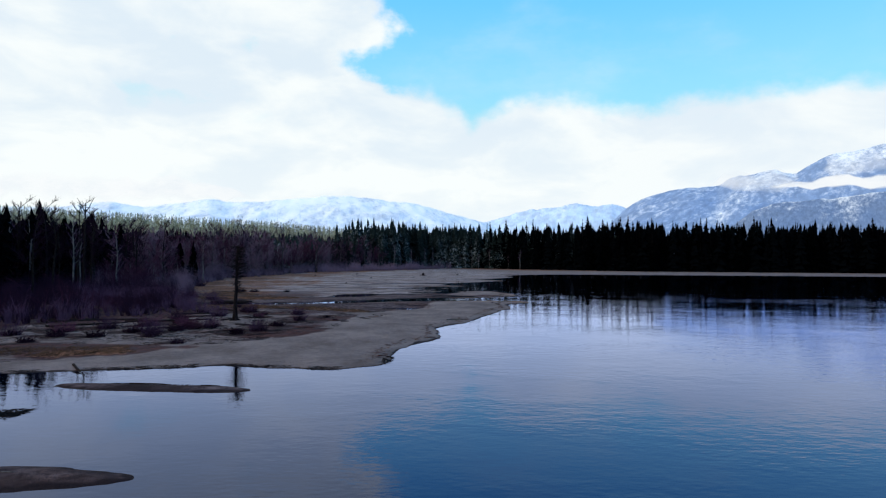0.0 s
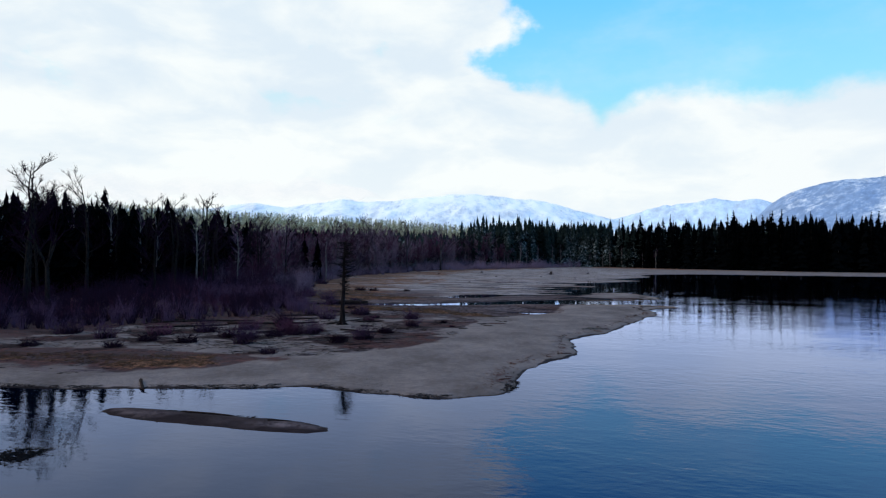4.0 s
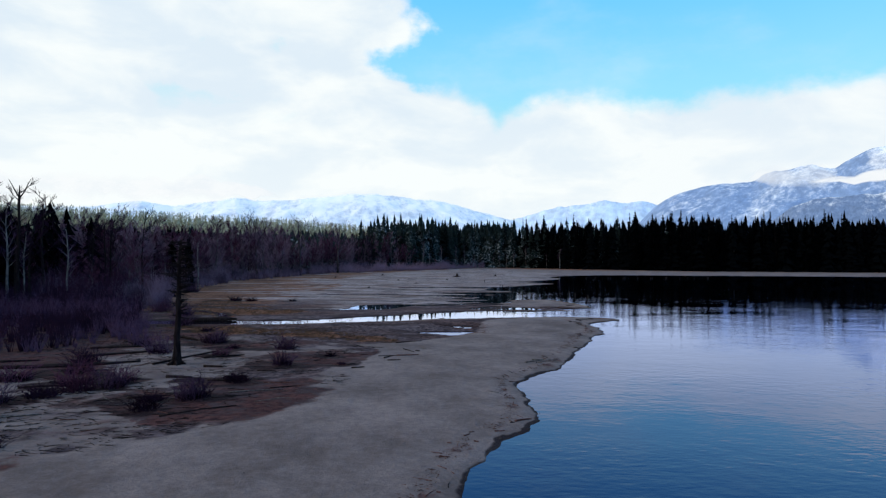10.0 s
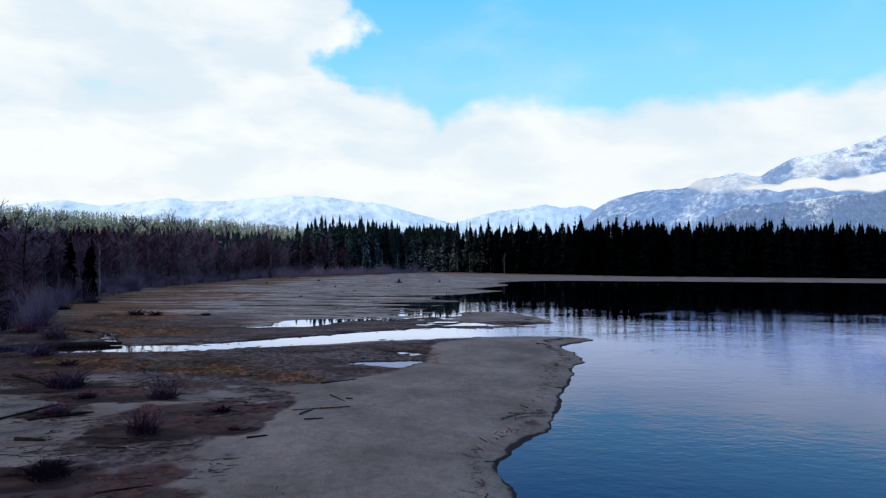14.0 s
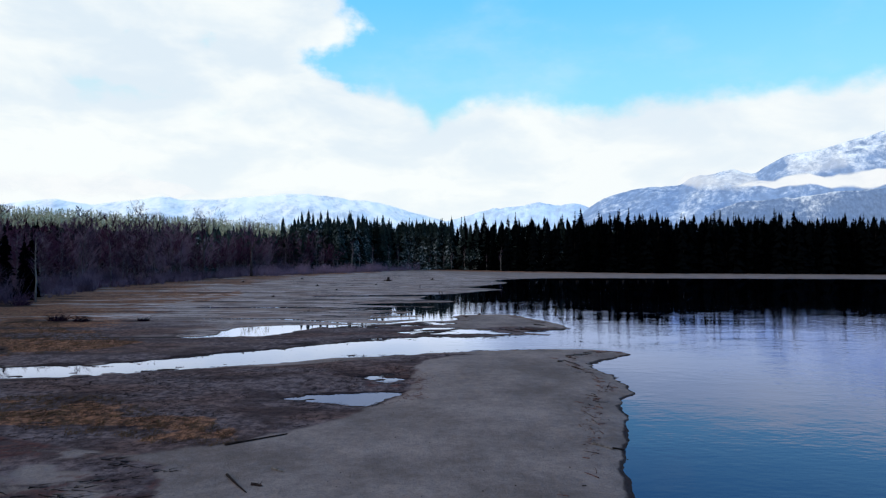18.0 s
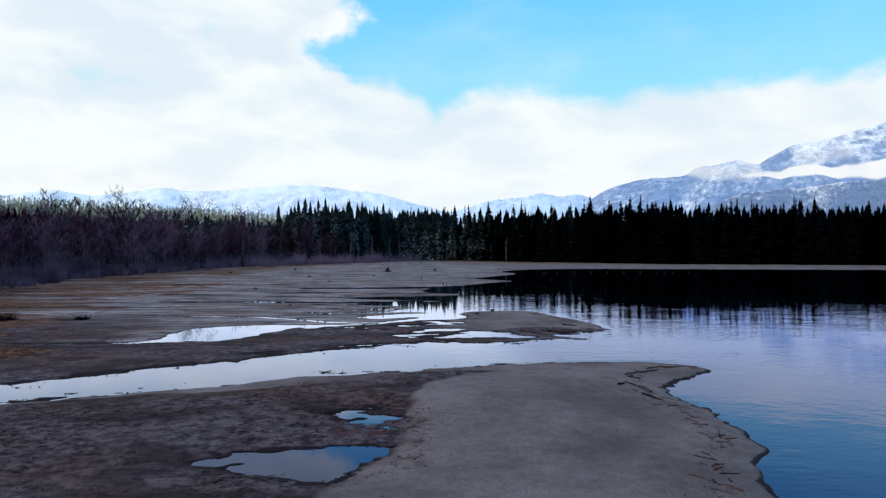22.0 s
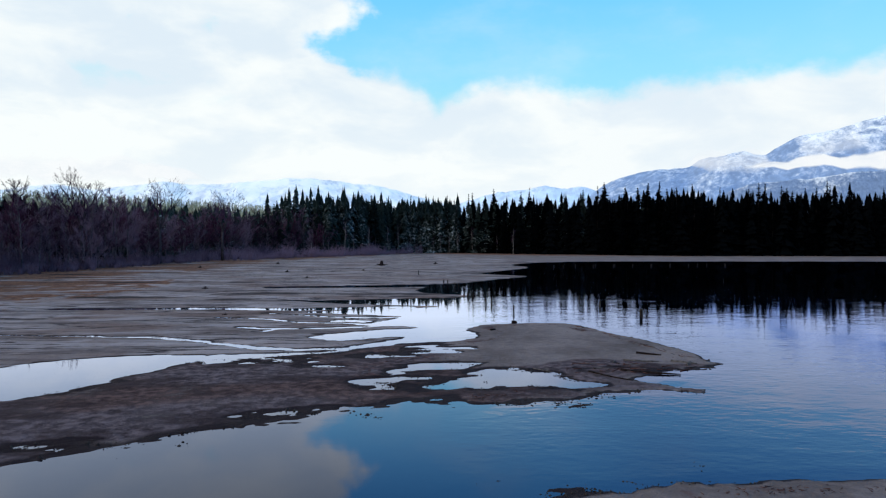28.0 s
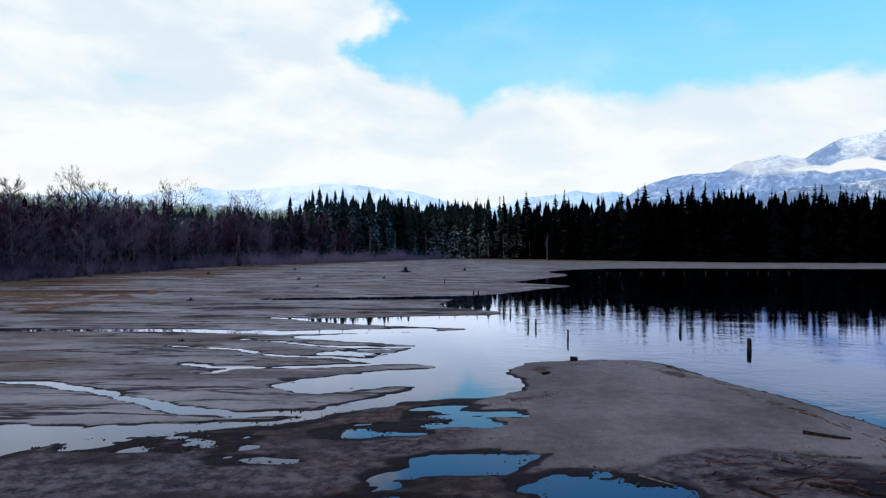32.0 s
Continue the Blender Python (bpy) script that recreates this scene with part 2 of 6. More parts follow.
def water_material():
    """Deep blue water under a bluish gloss that grows towards grazing sight."""
    m = bpy.data.materials.new("lake_water")
    m.use_nodes = True
    nt = m.node_tree
    nt.nodes.remove(nt.nodes["Principled BSDF"])
    calm = n_attr(nt, "calm")
    a = n_noise(nt, 1.0, 2, 0.5, "Position", (0.75, 1.15, 1), 35)
    c = n_noise(nt, 2.8, 2, 0.5, "Position", (0.6, 1.2, 1), 10)
    d = n_noise(nt, 0.06, 3, 0.55, "Position", (0.7, 1.2, 1))
    e = n_noise(nt, 0.30, 2, 0.5, "Position", (0.75, 1.05, 1), -25)
    h = n_math(nt, "ADD", n_math(nt, "ADD", n_math(nt, "MULTIPLY", a, 0.8), n_math(nt, "MULTIPLY", c, 0.42)), n_math(nt, "MULTIPLY", e, 0.7))
    amp = n_math(nt, "MULTIPLY", n_range(nt, d, 0.36, 0.62, 0.35, 1.0), n_range(nt, calm, 0.0, 1.0, 1.0, 0.05))
    nrm = n_bump(nt, n_math(nt, "MULTIPLY", h, amp), 1.0, RIPPLE)
    fres = nt.nodes.new("ShaderNodeFresnel")
    fres.inputs[0].default_value = 1.33
    gloss = nt.nodes.new("ShaderNodeBsdfGlossy")
    nt.links.new(n_mix(nt, n_attr(nt, "sheltered"), (0.57, 0.67, 1.0), (0.72, 0.79, 1.0)), gloss.inputs["Color"])
    gloss.inputs["Roughness"].default_value = 0.03
    deep = nt.nodes.new("ShaderNodeBsdfDiffuse")
    deep.inputs["Color"].default_value = (0.0002, 0.0014, 0.0045, 1)
    mx = nt.nodes.new("ShaderNodeMixShader")
    for n in (fres, gloss):
        nt.links.new(nrm, n.inputs["Normal"])
    steep = n_math(nt, "POWER", fres.outputs[0], n_range(nt, n_attr(nt, "sheltered"), 0.0, 1.0, 1.2, 1.35))
    nt.links.new(n_math(nt, "MULTIPLY", steep, n_range(nt, n_attr(nt, "sheltered"), 0.0, 1.0, 1.62, 2.6), clamp=True), mx.inputs[0])
    nt.links.new(deep.outputs[0], mx.inputs[1])
    nt.links.new(gloss.outputs[0], mx.inputs[2])
    nt.links.new(mx.outputs[0], nt.nodes["Material Output"].inputs[0])
    return m


def plant_material(name, dark, light, snow=0.0, rough=0.85, scale=0.6):
    m, nt, b = material(name, rough, 0.0)
    f = n_noise(nt, scale, 4, 0.6, "Position")
    info = nt.nodes.new("ShaderNodeObjectInfo").outputs["Random"]
    t = n_math(nt, "ADD", n_math(nt, "MULTIPLY", f, 0.75), n_math(nt, "MULTIPLY", info, 0.35))
    col = n_mix(nt, n_range(nt, t, 0.32, 0.72), dark, light)
    if snow:
        nrm = nt.nodes.new("ShaderNodeSeparateXYZ")
        nt.links.new(nt.nodes.new("ShaderNodeNewGeometry").outputs["Normal"], nrm.inputs[0])
        up = n_range(nt, n_math(nt, "ABSOLUTE", nrm.outputs[2]), 0.35, 0.9)
        spot = n_range(nt, n_noise(nt, 0.9, 4, 0.7, "Position"), 0.50, 0.66)
        patch = n_range(nt, n_noise(nt, 0.035, 2, 0.5, "Position"), 0.42, 0.62)
        k = n_math(nt, "MULTIPLY", n_math(nt, "MULTIPLY", up, spot), n_math(nt, "MULTIPLY", patch, snow))
        col = n_mix(nt, k, col, (0.55, 0.60, 0.66))
    nt.links.new(col, b.inputs["Base Color"])
    return m


def bark_material(name, dark, light, scale=7.0):
    m, nt, b = material(name, 0.9, 0.03)
    f = n_noise(nt, scale, 6, 0.65, "Object", (1, 1, 0.25))
    nt.links.new(n_mix(nt, n_range(nt, f, 0.35, 0.68), dark, light), b.inputs["Base Color"])
    nt.links.new(n_bump(nt, f, 0.7, 0.03), b.inputs["Normal"])
    return m


# wood is the forest colour with the blue haze of distance mixed in
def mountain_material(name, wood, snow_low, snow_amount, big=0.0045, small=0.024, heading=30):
    m, nt, b = material(name, 0.9, 0.05)
    p = nt.nodes.new("ShaderNodeNewGeometry")
    sep = nt.nodes.new("ShaderNodeSeparateXYZ")
    nt.links.new(p.outputs["Position"], sep.inputs[0])
    nrm = nt.nodes.new("ShaderNodeSeparateXYZ")
    nt.links.new(p.outputs["Normal"], nrm.inputs[0])
    def slope_noise(scale, detail, grain):
        mp = nt.nodes.new("ShaderNodeMapping")
        mp.vector_type = "TEXTURE"
        mp.inputs["Rotation"].default_value = (0, 0, radians(-heading))
        mp.inputs["Scale"].default_value = (1, 3.2, 1.6)
        nt.links.new(p.outputs["Position"], mp.inputs[0])
        n = nt.nodes.new("ShaderNodeTexNoise")
        n.inputs["Scale"].default_value, n.inputs["Detail"].default_value, n.inputs["Roughness"].default_value = scale, detail, grain
        nt.links.new(mp.outputs[0], n.inputs["Vector"])
        return n.outputs[0]

    rough, fine, rugged = slope_noise(big, 7, 0.62), slope_noise(small, 6, 0.7), slope_noise(small * 3.2, 4, 0.7)
    k = n_math(nt, "ADD", n_math(nt, "MULTIPLY", rough, 0.46), n_math(nt, "ADD", n_math(nt, "MULTIPLY", fine, 0.36), n_math(nt, "MULTIPLY", rugged, 0.18)))
    k = n_math(nt, "ADD", k, n_range(nt, nrm.outputs[2], 0.80, 0.99, -0.04, 0.04))
    k = n_math(nt, "ADD", k, n_math(nt, "MULTIPLY", n_range(nt, sep.outputs[2], snow_low, snow_low + 400.0), 0.12))
    k = n_math(nt, "ADD", k, snow_amount)
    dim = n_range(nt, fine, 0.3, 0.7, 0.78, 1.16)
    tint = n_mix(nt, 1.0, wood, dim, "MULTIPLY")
    # the snow is tinted warm in place of sunlight on the slopes
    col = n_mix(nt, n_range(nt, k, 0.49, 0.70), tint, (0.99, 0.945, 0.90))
    nt.links.new(col, b.inputs["Base Color"])
    return m


RIPPLE = 0.022
SAND_DARK, SAND_LIGHT = (0.088, 0.073, 0.066), (0.192, 0.162, 0.148)
MUD_DARK, MUD_LIGHT = (0.023, 0.017, 0.019), (0.122, 0.097, 0.098)
FLAT_DARK, FLAT_LIGHT = (0.088, 0.069, 0.063), (0.290, 0.258, 0.242)
STRAW = (0.215, 0.104, 0.056)
M_GROUND = ground_material()
M_WATER = water_material()
M_NEEDLE = plant_material("fir_needles", (0.006, 0.011, 0.011), (0.026, 0.038, 0.036), 0.85)
# a near-black copy of the needles, with the forest's shade in the colour
M_NEEDLE_SHADE = plant_material("shaded_fir_needles", (0.0004, 0.0006, 0.0010), (0.0014, 0.0020, 0.0026), 0.0)
# a paled copy of the needles, sunlight on the far rise as colour
M_NEEDLE_SUN = plant_material("sunlit_fir_needles", (0.26, 0.26, 0.17), (0.58, 0.55, 0.40), 0.0, 0.85, 0.05)
M_BARK = bark_material("fir_bark", (0.006, 0.005, 0.005), (0.018, 0.015, 0.015))
M_TWIG = plant_material("bare_twigs", (0.014, 0.007, 0.018), (0.070, 0.038, 0.072))
M_TWIG_FAR = plant_material("pale_violet_twigs", (0.017, 0.009, 0.018), (0.150, 0.097, 0.138), 0.0, 0.85, 0.16)
# near black: shade inside the near wood as twig colour, also dark tussocks
M_TWIG_DARK = plant_material("dark_shaded_twigs", (0.003, 0.0015, 0.004), (0.017, 0.008, 0.018))
M_TWIG_RED = plant_material("red_osier_twigs", (0.020, 0.007, 0.016), (0.084, 0.032, 0.058))
M_BIRCH = bark_material("pale_bark", (0.06, 0.055, 0.06), (0.20, 0.185, 0.185), 3.0)
M_ALDER = bark_material("grey_bark", (0.026, 0.020, 0.026), (0.135, 0.110, 0.126), 3.0)
M_ALDER_DARK = bark_material("dark_grey_bark", (0.014, 0.011, 0.014), (0.062, 0.050, 0.058), 3.0)
M_SNAG = bark_material("weathered_dead_wood", (0.004, 0.003, 0.004), (0.017, 0.013, 0.014), 5.0)
M_DRIFT = bark_material("grey_driftwood", (0.040, 0.034, 0.034), (0.125, 0.108, 0.104), 6.0)
M_DRIFT_DARK = bark_material("wet_driftwood", (0.007, 0.005, 0.005), (0.026, 0.018, 0.018), 6.0)
M_DRIFT_RED = bark_material("reddish_driftwood", (0.030, 0.013, 0.012), (0.115, 0.052, 0.044), 6.0)
M_PILE = bark_material("piling_wood", (0.008, 0.007, 0.007), (0.028, 0.023, 0.022), 4.0)
M_CLOD = plant_material("mud_clods", (0.012, 0.010, 0.011), (0.045, 0.038, 0.036), 0.0, 0.8, 2.0)
M_STRAW = plant_material("dry_sedge", (0.040, 0.022, 0.014), (0.125, 0.072, 0.040), 0.0, 0.9, 0.8)
# bluer and paler forest colours paint the haze before each range
M_MOUNT_NEAR = mountain_material("hazed_snowy_wooded_slope", (0.24, 0.325, 0.49), 260.0, -0.012, 0.006, 0.034)
M_MOUNT_FOOT = mountain_material("hazed_snowy_foothill", (0.17, 0.23, 0.35), 60.0, -0.01, 0.011, 0.09)
M_MOUNT_FAR = mountain_material("hazed_snowfield_slope", (0.64, 0.68, 0.77), -20.0, 0.0, 0.005, 0.016, -8)
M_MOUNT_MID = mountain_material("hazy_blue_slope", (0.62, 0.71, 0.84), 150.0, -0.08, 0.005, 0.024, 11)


# ---- the plan of the shore, in metres ----
FRONT = [(-900, -30), (-120, -19), (-60, -19), (-30.3, -17.2), (-24.5, -16.3), (-20.5, -15.2), (-15.8, -13.9), (-13.7, -13.2), (-11, -13.9),
         (-6.8, -15), (-3.5, -14.2), (-1.7, -12.7), (-1.5, -8), (-0.9, -2.6), (2.9, 3.3), (2.2, 9.8), (2.8, 14.6), (6.4, 19.4), (8.7, 27),
         (11.8, 35.6), (12.1, 38.2), (14.5, 41.1), (14.8, 45.6), (14.3, 50.6), (15.5, 52.8), (18.4, 54.7), (20.0, 56.2), (18.4, 58.6),
         (13.8, 59.5), (8.6, 58.8), (3.3, 57.5), (-0.6, 55.8), (-5, 55.2), (-8, 53.3), (-16.2, 50.1), (-21.8, 47.9), (-30, 47.2), (-44, 46.5), (-56, 49), (-900, 50)]
MIDBAR = [(-900, 48), (-57, 49), (-45, 51.5), (-32, 52.8), (-24, 52.3), (-19.8, 54.4), (-16.6, 56.8), (-12.1, 59.8), (-8, 62.6), (-5, 64.5), (-1, 66.8),
          (2.6, 68.5), (4.3, 69.1), (6.5, 67.9), (9.7, 68.7), (13, 70.4), (16.2, 69.4), (14.4, 71.7), (13.7, 72.6), (16.8, 74.3), (19.7, 74.8),
          (19.8, 79.5), (18.9, 84.6), (17.9, 87.6), (16.5, 93.4), (13.3, 94.2), (7.3, 92.6), (8.1, 87), (6.5, 84.8), (2.1, 83.8), (-1.5, 81.0),
          (-4.2, 79.9), (-7.3, 79.2), (-9.3, 77.6), (-10.5, 75.2), (-13, 70.6), (-18.0, 68.8), (-30, 70), (-900, 75)]
BACK_A = [(-900, 60), (-24, 69), (-18.6, 70), (-18.6, 75.6), (-17.6, 79.2), (-11.9, 80.9), (-9.3, 80.3), (-5.2, 81.0), (-3, 80.8), (-1.3, 81.6), (0.7, 83.9),
          (2.9, 86.8), (2.0, 87.5), (0.4, 86.2), (-1.8, 85.6), (-4.0, 87.0), (-2.6, 88.6), (-0.4, 89.9), (1.6, 91.0), (3.7, 91.5), (3.6, 92.4), (0.9, 92.6),
          (-1.5, 94.0), (0.6, 95.3), (2.2, 97.8), (2.3, 99.6), (-2.5, 101.5), (-6.9, 103.4), (-3.0, 105.0), (2.0, 106.2), (8.2, 107.7), (2, 109.6),
          (-3.0, 111.0), (-9.6, 115.2), (-4.0, 115.4), (4.8, 117.2), (10.9, 118.6), (9.9, 122.6), (5.5, 125.0), (4.8, 129.5), (6, 134)]
BACK_B = [(9.4, 141.5), (14.3, 146), (20, 155), (28, 162.5), (22.9, 168), (17.7, 173), (27, 188), (36.5, 203.5), (32, 219), (41, 236), (62, 250),
          (105, 246), (155, 243), (260, 228), (500, 180), (1200, 40), (6500, -900), (6500, 6500), (-6500, 6500), (-6500, 60)]
BARS = [[(-22.5, -21.1), (-20.3, -20.1), (-15.7, -20.8), (-11.3, -21.1), (-9, -22.6), (-10.6, -23.5), (-16, -22.8), (-20.3, -22.3)],
        [(-26, -38), (-15, -37.0), (-13.2, -37.1), (-10.7, -37.7), (-8.9, -38.6), (-10, -39.3), (-11.9, -39.7), (-16, -40.2), (-26, -40.5)]]
POOLS = [[(-6.7, 40.6), (-4.3, 41.7), (-0.7, 41.9), (0.1, 41.2), (-1.2, 38.7), (-2.5, 37.9), (-3.7, 38.9), (-5.3, 39.9)],
         [(-2.7, 46.7), (-0.8, 48.4), (0.5, 46.6), (0.6, 44.6), (-0.4, 44.0), (-1.2, 45.6)],
         [(4.6, 71.0), (5.6, 73.0), (6.9, 74.8), (8.7, 75.6), (10, 74.2), (11, 72.4), (12.4, 71.5), (10.6, 70.4), (9, 71.4), (7, 71.2)],
         [(1.6, 74.4), (3.4, 76.6), (5.2, 77.0), (6.7, 76.4), (5.4, 75.2), (3.4, 75.0)],
         [(-8.6, 90.3), (-7.6, 91.3), (-6.6, 91.2), (-7.4, 90.2)]]
STREAMS = [([(-27, 90.2), (-17, 88.4), (-14.8, 88.2), (-11.3, 86.5), (-8.1, 84.2), (-6, 82.9), (-3.5, 82.0), (-0.8, 82.3), (1.2, 84.3)], 0.15, 0.5),
           ([(-31, 107.6), (-15, 107), (-7, 105.8), (3, 107.4)], 0.7, 1.1),
           ([(-10.5, 116), (-3, 113), (7, 112.6)], 0.3, 1.4),
           ([(-15, 136.6), (5, 138.4), (16, 141)], 1.6, 3.2),
           ([(-9.7, 92.9), (-7.8, 91.9), (-4.2, 91.8), (-0.7, 92.3), (1.5, 92.9)], 0.12, 0.3),
           ([(-13.2, 99.4), (-8.4, 98), (-5.8, 95.8), (-3, 95), (0.6, 94.4)], 0.12, 0.3),
           ([(-9.7, 102.4), (-6.3, 101.1), (-3.7, 99.5), (-0.7, 98.7), (2.3, 98.6)], 0.12, 0.4),
           ([(-46, 68), (-40, 65.6), (-35, 62), (-33, 57), (-31, 52)], 0.5, 0.8)]
FOREST = [(-900, -60), (-140, -34), (-75, -8), (-47, 11), (-42, 19), (-37, 26), (-34, 31), (-38, 41), (-45, 52), (-52, 72), (-64, 102), (-70, 134), (-72, 170),
          (-65, 220), (-62, 266), (-50, 298), (-23, 338), (2, 396), (35, 388), (66, 358), (123, 317), (180, 309), (260, 294), (420, 250), (700, 180),
          (1300, 20), (6500, -800), (6500, 6500), (-6500, 6500), (-6500, -60)]
DARK_MUD = [(-52, 46), (-22, 46.6), (-8, 51.6), (0, 54.0), (4, 55.8), (7.2, 55.6), (4, 53.4), (1.6, 51), (1.3, 44.7), (-0.1, 38.1), (-2.6, 35.2), (-4.2, 32.8),
            (-7.5, 30.3), (-12, 29), (-22, 34), (-45, 36)]
SILT = [(-8.4, 27), (-9.1, 17.2), (-8.4, 9), (-12.7, 0.8), (-17, -3.5), (-24, -10.5), (-30, -14), (-70, -15), (-70, 36), (-22, 34), (-12, 29)]
RED_BEDS = [[(-70, -2), (-36, -3), (-24, -3), (-17, -4.5), (-21, -9.5), (-29, -13), (-70, -13)], [(-14.5, 25.5), (-10.4, 26.5), (-9.8, 22.5), (-11, 21), (-14, 22)], [(-11.6, 10.6), (-8.6, 9.6), (-8.9, 7), (-11.5, 3.6), (-14.4, 4.2), (-13.4, 7.4)], [(-15, 9), (-10, 10.5), (-8.6, 8), (-12, 2.2), (-17, 0), (-20, 3)],
            [(-45, 20), (-26, 27), (-25, 23), (-33, 15), (-44, 9)]]
STRAW_BEDS = [[(-24, 43), (-17, 40.5), (-10.6, 34.2), (-7.4, 30.6), (-10.6, 30.8), (-16, 33.6), (-26, 36), (-34, 41)],
              [(-52, -5), (-34, -6), (-25, -5), (-21.5, -9), (-28, -11.5), (-50, -10.5)],
              [(-50, 92), (-34, 76), (-25, 68), (-24, 58), (-30, 55), (-46, 58), (-56, 80)],
              [(-62, 128), (-40, 108), (-31, 118), (-32, 142), (-38, 160), (-62, 170)], [(-56, 188), (-38, 182), (-44, 215), (-56, 262)]]

SHRUB_PLACES = [(-22.6, 9.1, 3, 0.9), (-18, 3.7, 2, 1.0), (-16.5, 6.7, 0, 1.0), (-16.1, 12.0, 2, 0.8), (-14.5, 17.7, 0, 0.9), (-16.4, 25.6, 0, 1.0), (-25.2, 6.4, 2, 1.3), (-24, 8, 1, 1.1), (-25.6, 1.2, 0, 1.0), (-21.2, -3.5, 2, 0.9),
          (-28.9, 5, 1, 1.2), (-24.0, 29.6, 2, 1.6), (-23.6, 29.0, 3, 0.9), (-11.8, 22.0, 2, 0.6), (-10.2, 18, 2, 0.4), (-41.5, 86, 2, 1.5), (-38.3, 85, 2, 1.3), (-31, 85.3, 2, 0.9), (-39.3, 1.6, 0, 1.1), (-34.5, 0.8, 2, 1.2),
          (-30.7, 0.9, 2, 1.3), (-26.8, 4.4, 0, 1.1), (-25.4, 9.9, 1, 1.2), (-22.9, 11, 1, 1.0), (-18.5, 5.6, 2, 0.9), (-15.6, 11.2, 2, 1.0), (-16.6, 6.0, 3, 0.8), (-29.6, 27.1, 3, 1.2), (-20.5, 21.5, 1, 0.8), (-27.5, 14, 1, 1.1),
          (-30, 11, 1, 1.3), (-33, 8, 0, 1.2), (-36, 5, 1, 1.3), (-29, 17.5, 0, 1.2), (-26, 23, 0, 1.3), (-45, 4, 0, 1.4), (-50, -2, 1, 1.3), (-42, -4, 2, 1.1), (-35, -3, 2, 1.0), (-52, 76, 2, 1.4), (-47, 70, 0, 1.4),
          (-44, 62, 1, 1.5), (-38, 56, 0, 1.4), (-57, 96, 2, 1.5), (-60, 112, 0, 1.6), (-33, 43.5, 0, 1.2), (-28, 38, 2, 0.9), (-21, 26, 2, 0.7), (-36, 36, 3, 1.3)]

# ---- noise and distance on arrays ----
def grid_noise(x, y, seed):
    ix, iy = np.floor(x), np.floor(y)
    fx, fy = x - ix, y - iy
    fx, fy = fx * fx * (3 - 2 * fx), fy * fy * (3 - 2 * fy)

    def h(a, b):
        v = np.sin(a * 127.1 + b * 311.7 + seed * 74.7) * 43758.5453
        return v - np.floor(v)

    return (h(ix, iy) * (1 - fx) + h(ix + 1, iy) * fx) * (1 - fy) + (h(ix, iy + 1) * (1 - fx) + h(ix + 1, iy + 1) * fx) * fy


def fbm(x, y, size, octaves=4, seed=0):
    total, amp, norm = 0.0, 1.0, 0.0
    for o in range(octaves):
        total = total + amp * (grid_noise(x / size + 17.3 * o, y / size - 9.1 * o, seed + o) * 2 - 1)
        norm += amp
        amp *= 0.55
        size *= 0.5
    return total / norm


def rounded(poly):
    out = []
    for (ax, ay), (bx, by) in zip(poly, poly[1:] + poly[:1]):
        out += [(ax * 0.75 + bx * 0.25, ay * 0.75 + by * 0.25), (ax * 0.25 + bx * 0.75, ay * 0.25 + by * 0.75)]
    return out


def inside_by(x, y, poly):
    """Metres inside an outline; negative outside."""
    best = np.full(x.shape, 1e12)
    odd = np.zeros(x.shape, bool)
    for (ax, ay), (bx, by) in zip(poly, poly[1:] + poly[:1]):
        ex, ey = bx - ax, by - ay
        wx, wy = x - ax, y - ay
        t = np.clip((wx * ex + wy * ey) / (ex * ex + ey * ey + 1e-9), 0, 1)
        best = np.minimum(best, (wx - t * ex) ** 2 + (wy - t * ey) ** 2)
        if ay != by:
            odd ^= ((ay > y) != (by > y)) & (x < ex * (y - ay) / ey + ax)
    return np.sqrt(best) * np.where(odd, 1, -1)


def near_line(x, y, line, w0, w1):
    """Metres inside a band along a line whose half width goes from w0 to w1."""
    best = np.full(x.shape, -1e9)
    n = len(line) - 1
    for i, ((ax, ay), (bx, by)) in enumerate(zip(line, line[1:])):
        ex, ey = bx - ax, by - ay
        t = np.clip(((x - ax) * ex + (y - ay) * ey) / (ex * ex + ey * ey), 0, 1)
        w = w0 + (w1 - w0) * (i + t) / n
        best = np.maximum(best, w - np.hypot(x - ax - t * ex, y - ay - t * ey))
    return best


def step(v, lo, hi):
    t = np.clip((v - lo) / (hi - lo), 0, 1)
    return t * t * (3 - 2 * t)


def local(x, y, outline, reach, fn, far=-1e3):
    """fn only where it can matter: within reach of an outline's box."""
    ox, oy = [p[0] for p in outline], [p[1] for p in outline]
    ok = (x > min(ox) - reach) & (x < max(ox) + reach) & (y > min(oy) - reach) & (y < max(oy) + reach)
    out = np.full(x.shape, far)
    if ok.any():
        out[ok] = fn(x[ok], y[ok])
    return out


R_FRONT, R_MID, R_BACK, R_FOREST = rounded(FRONT), rounded(MIDBAR), rounded(BACK_A + BACK_B), rounded(FOREST)


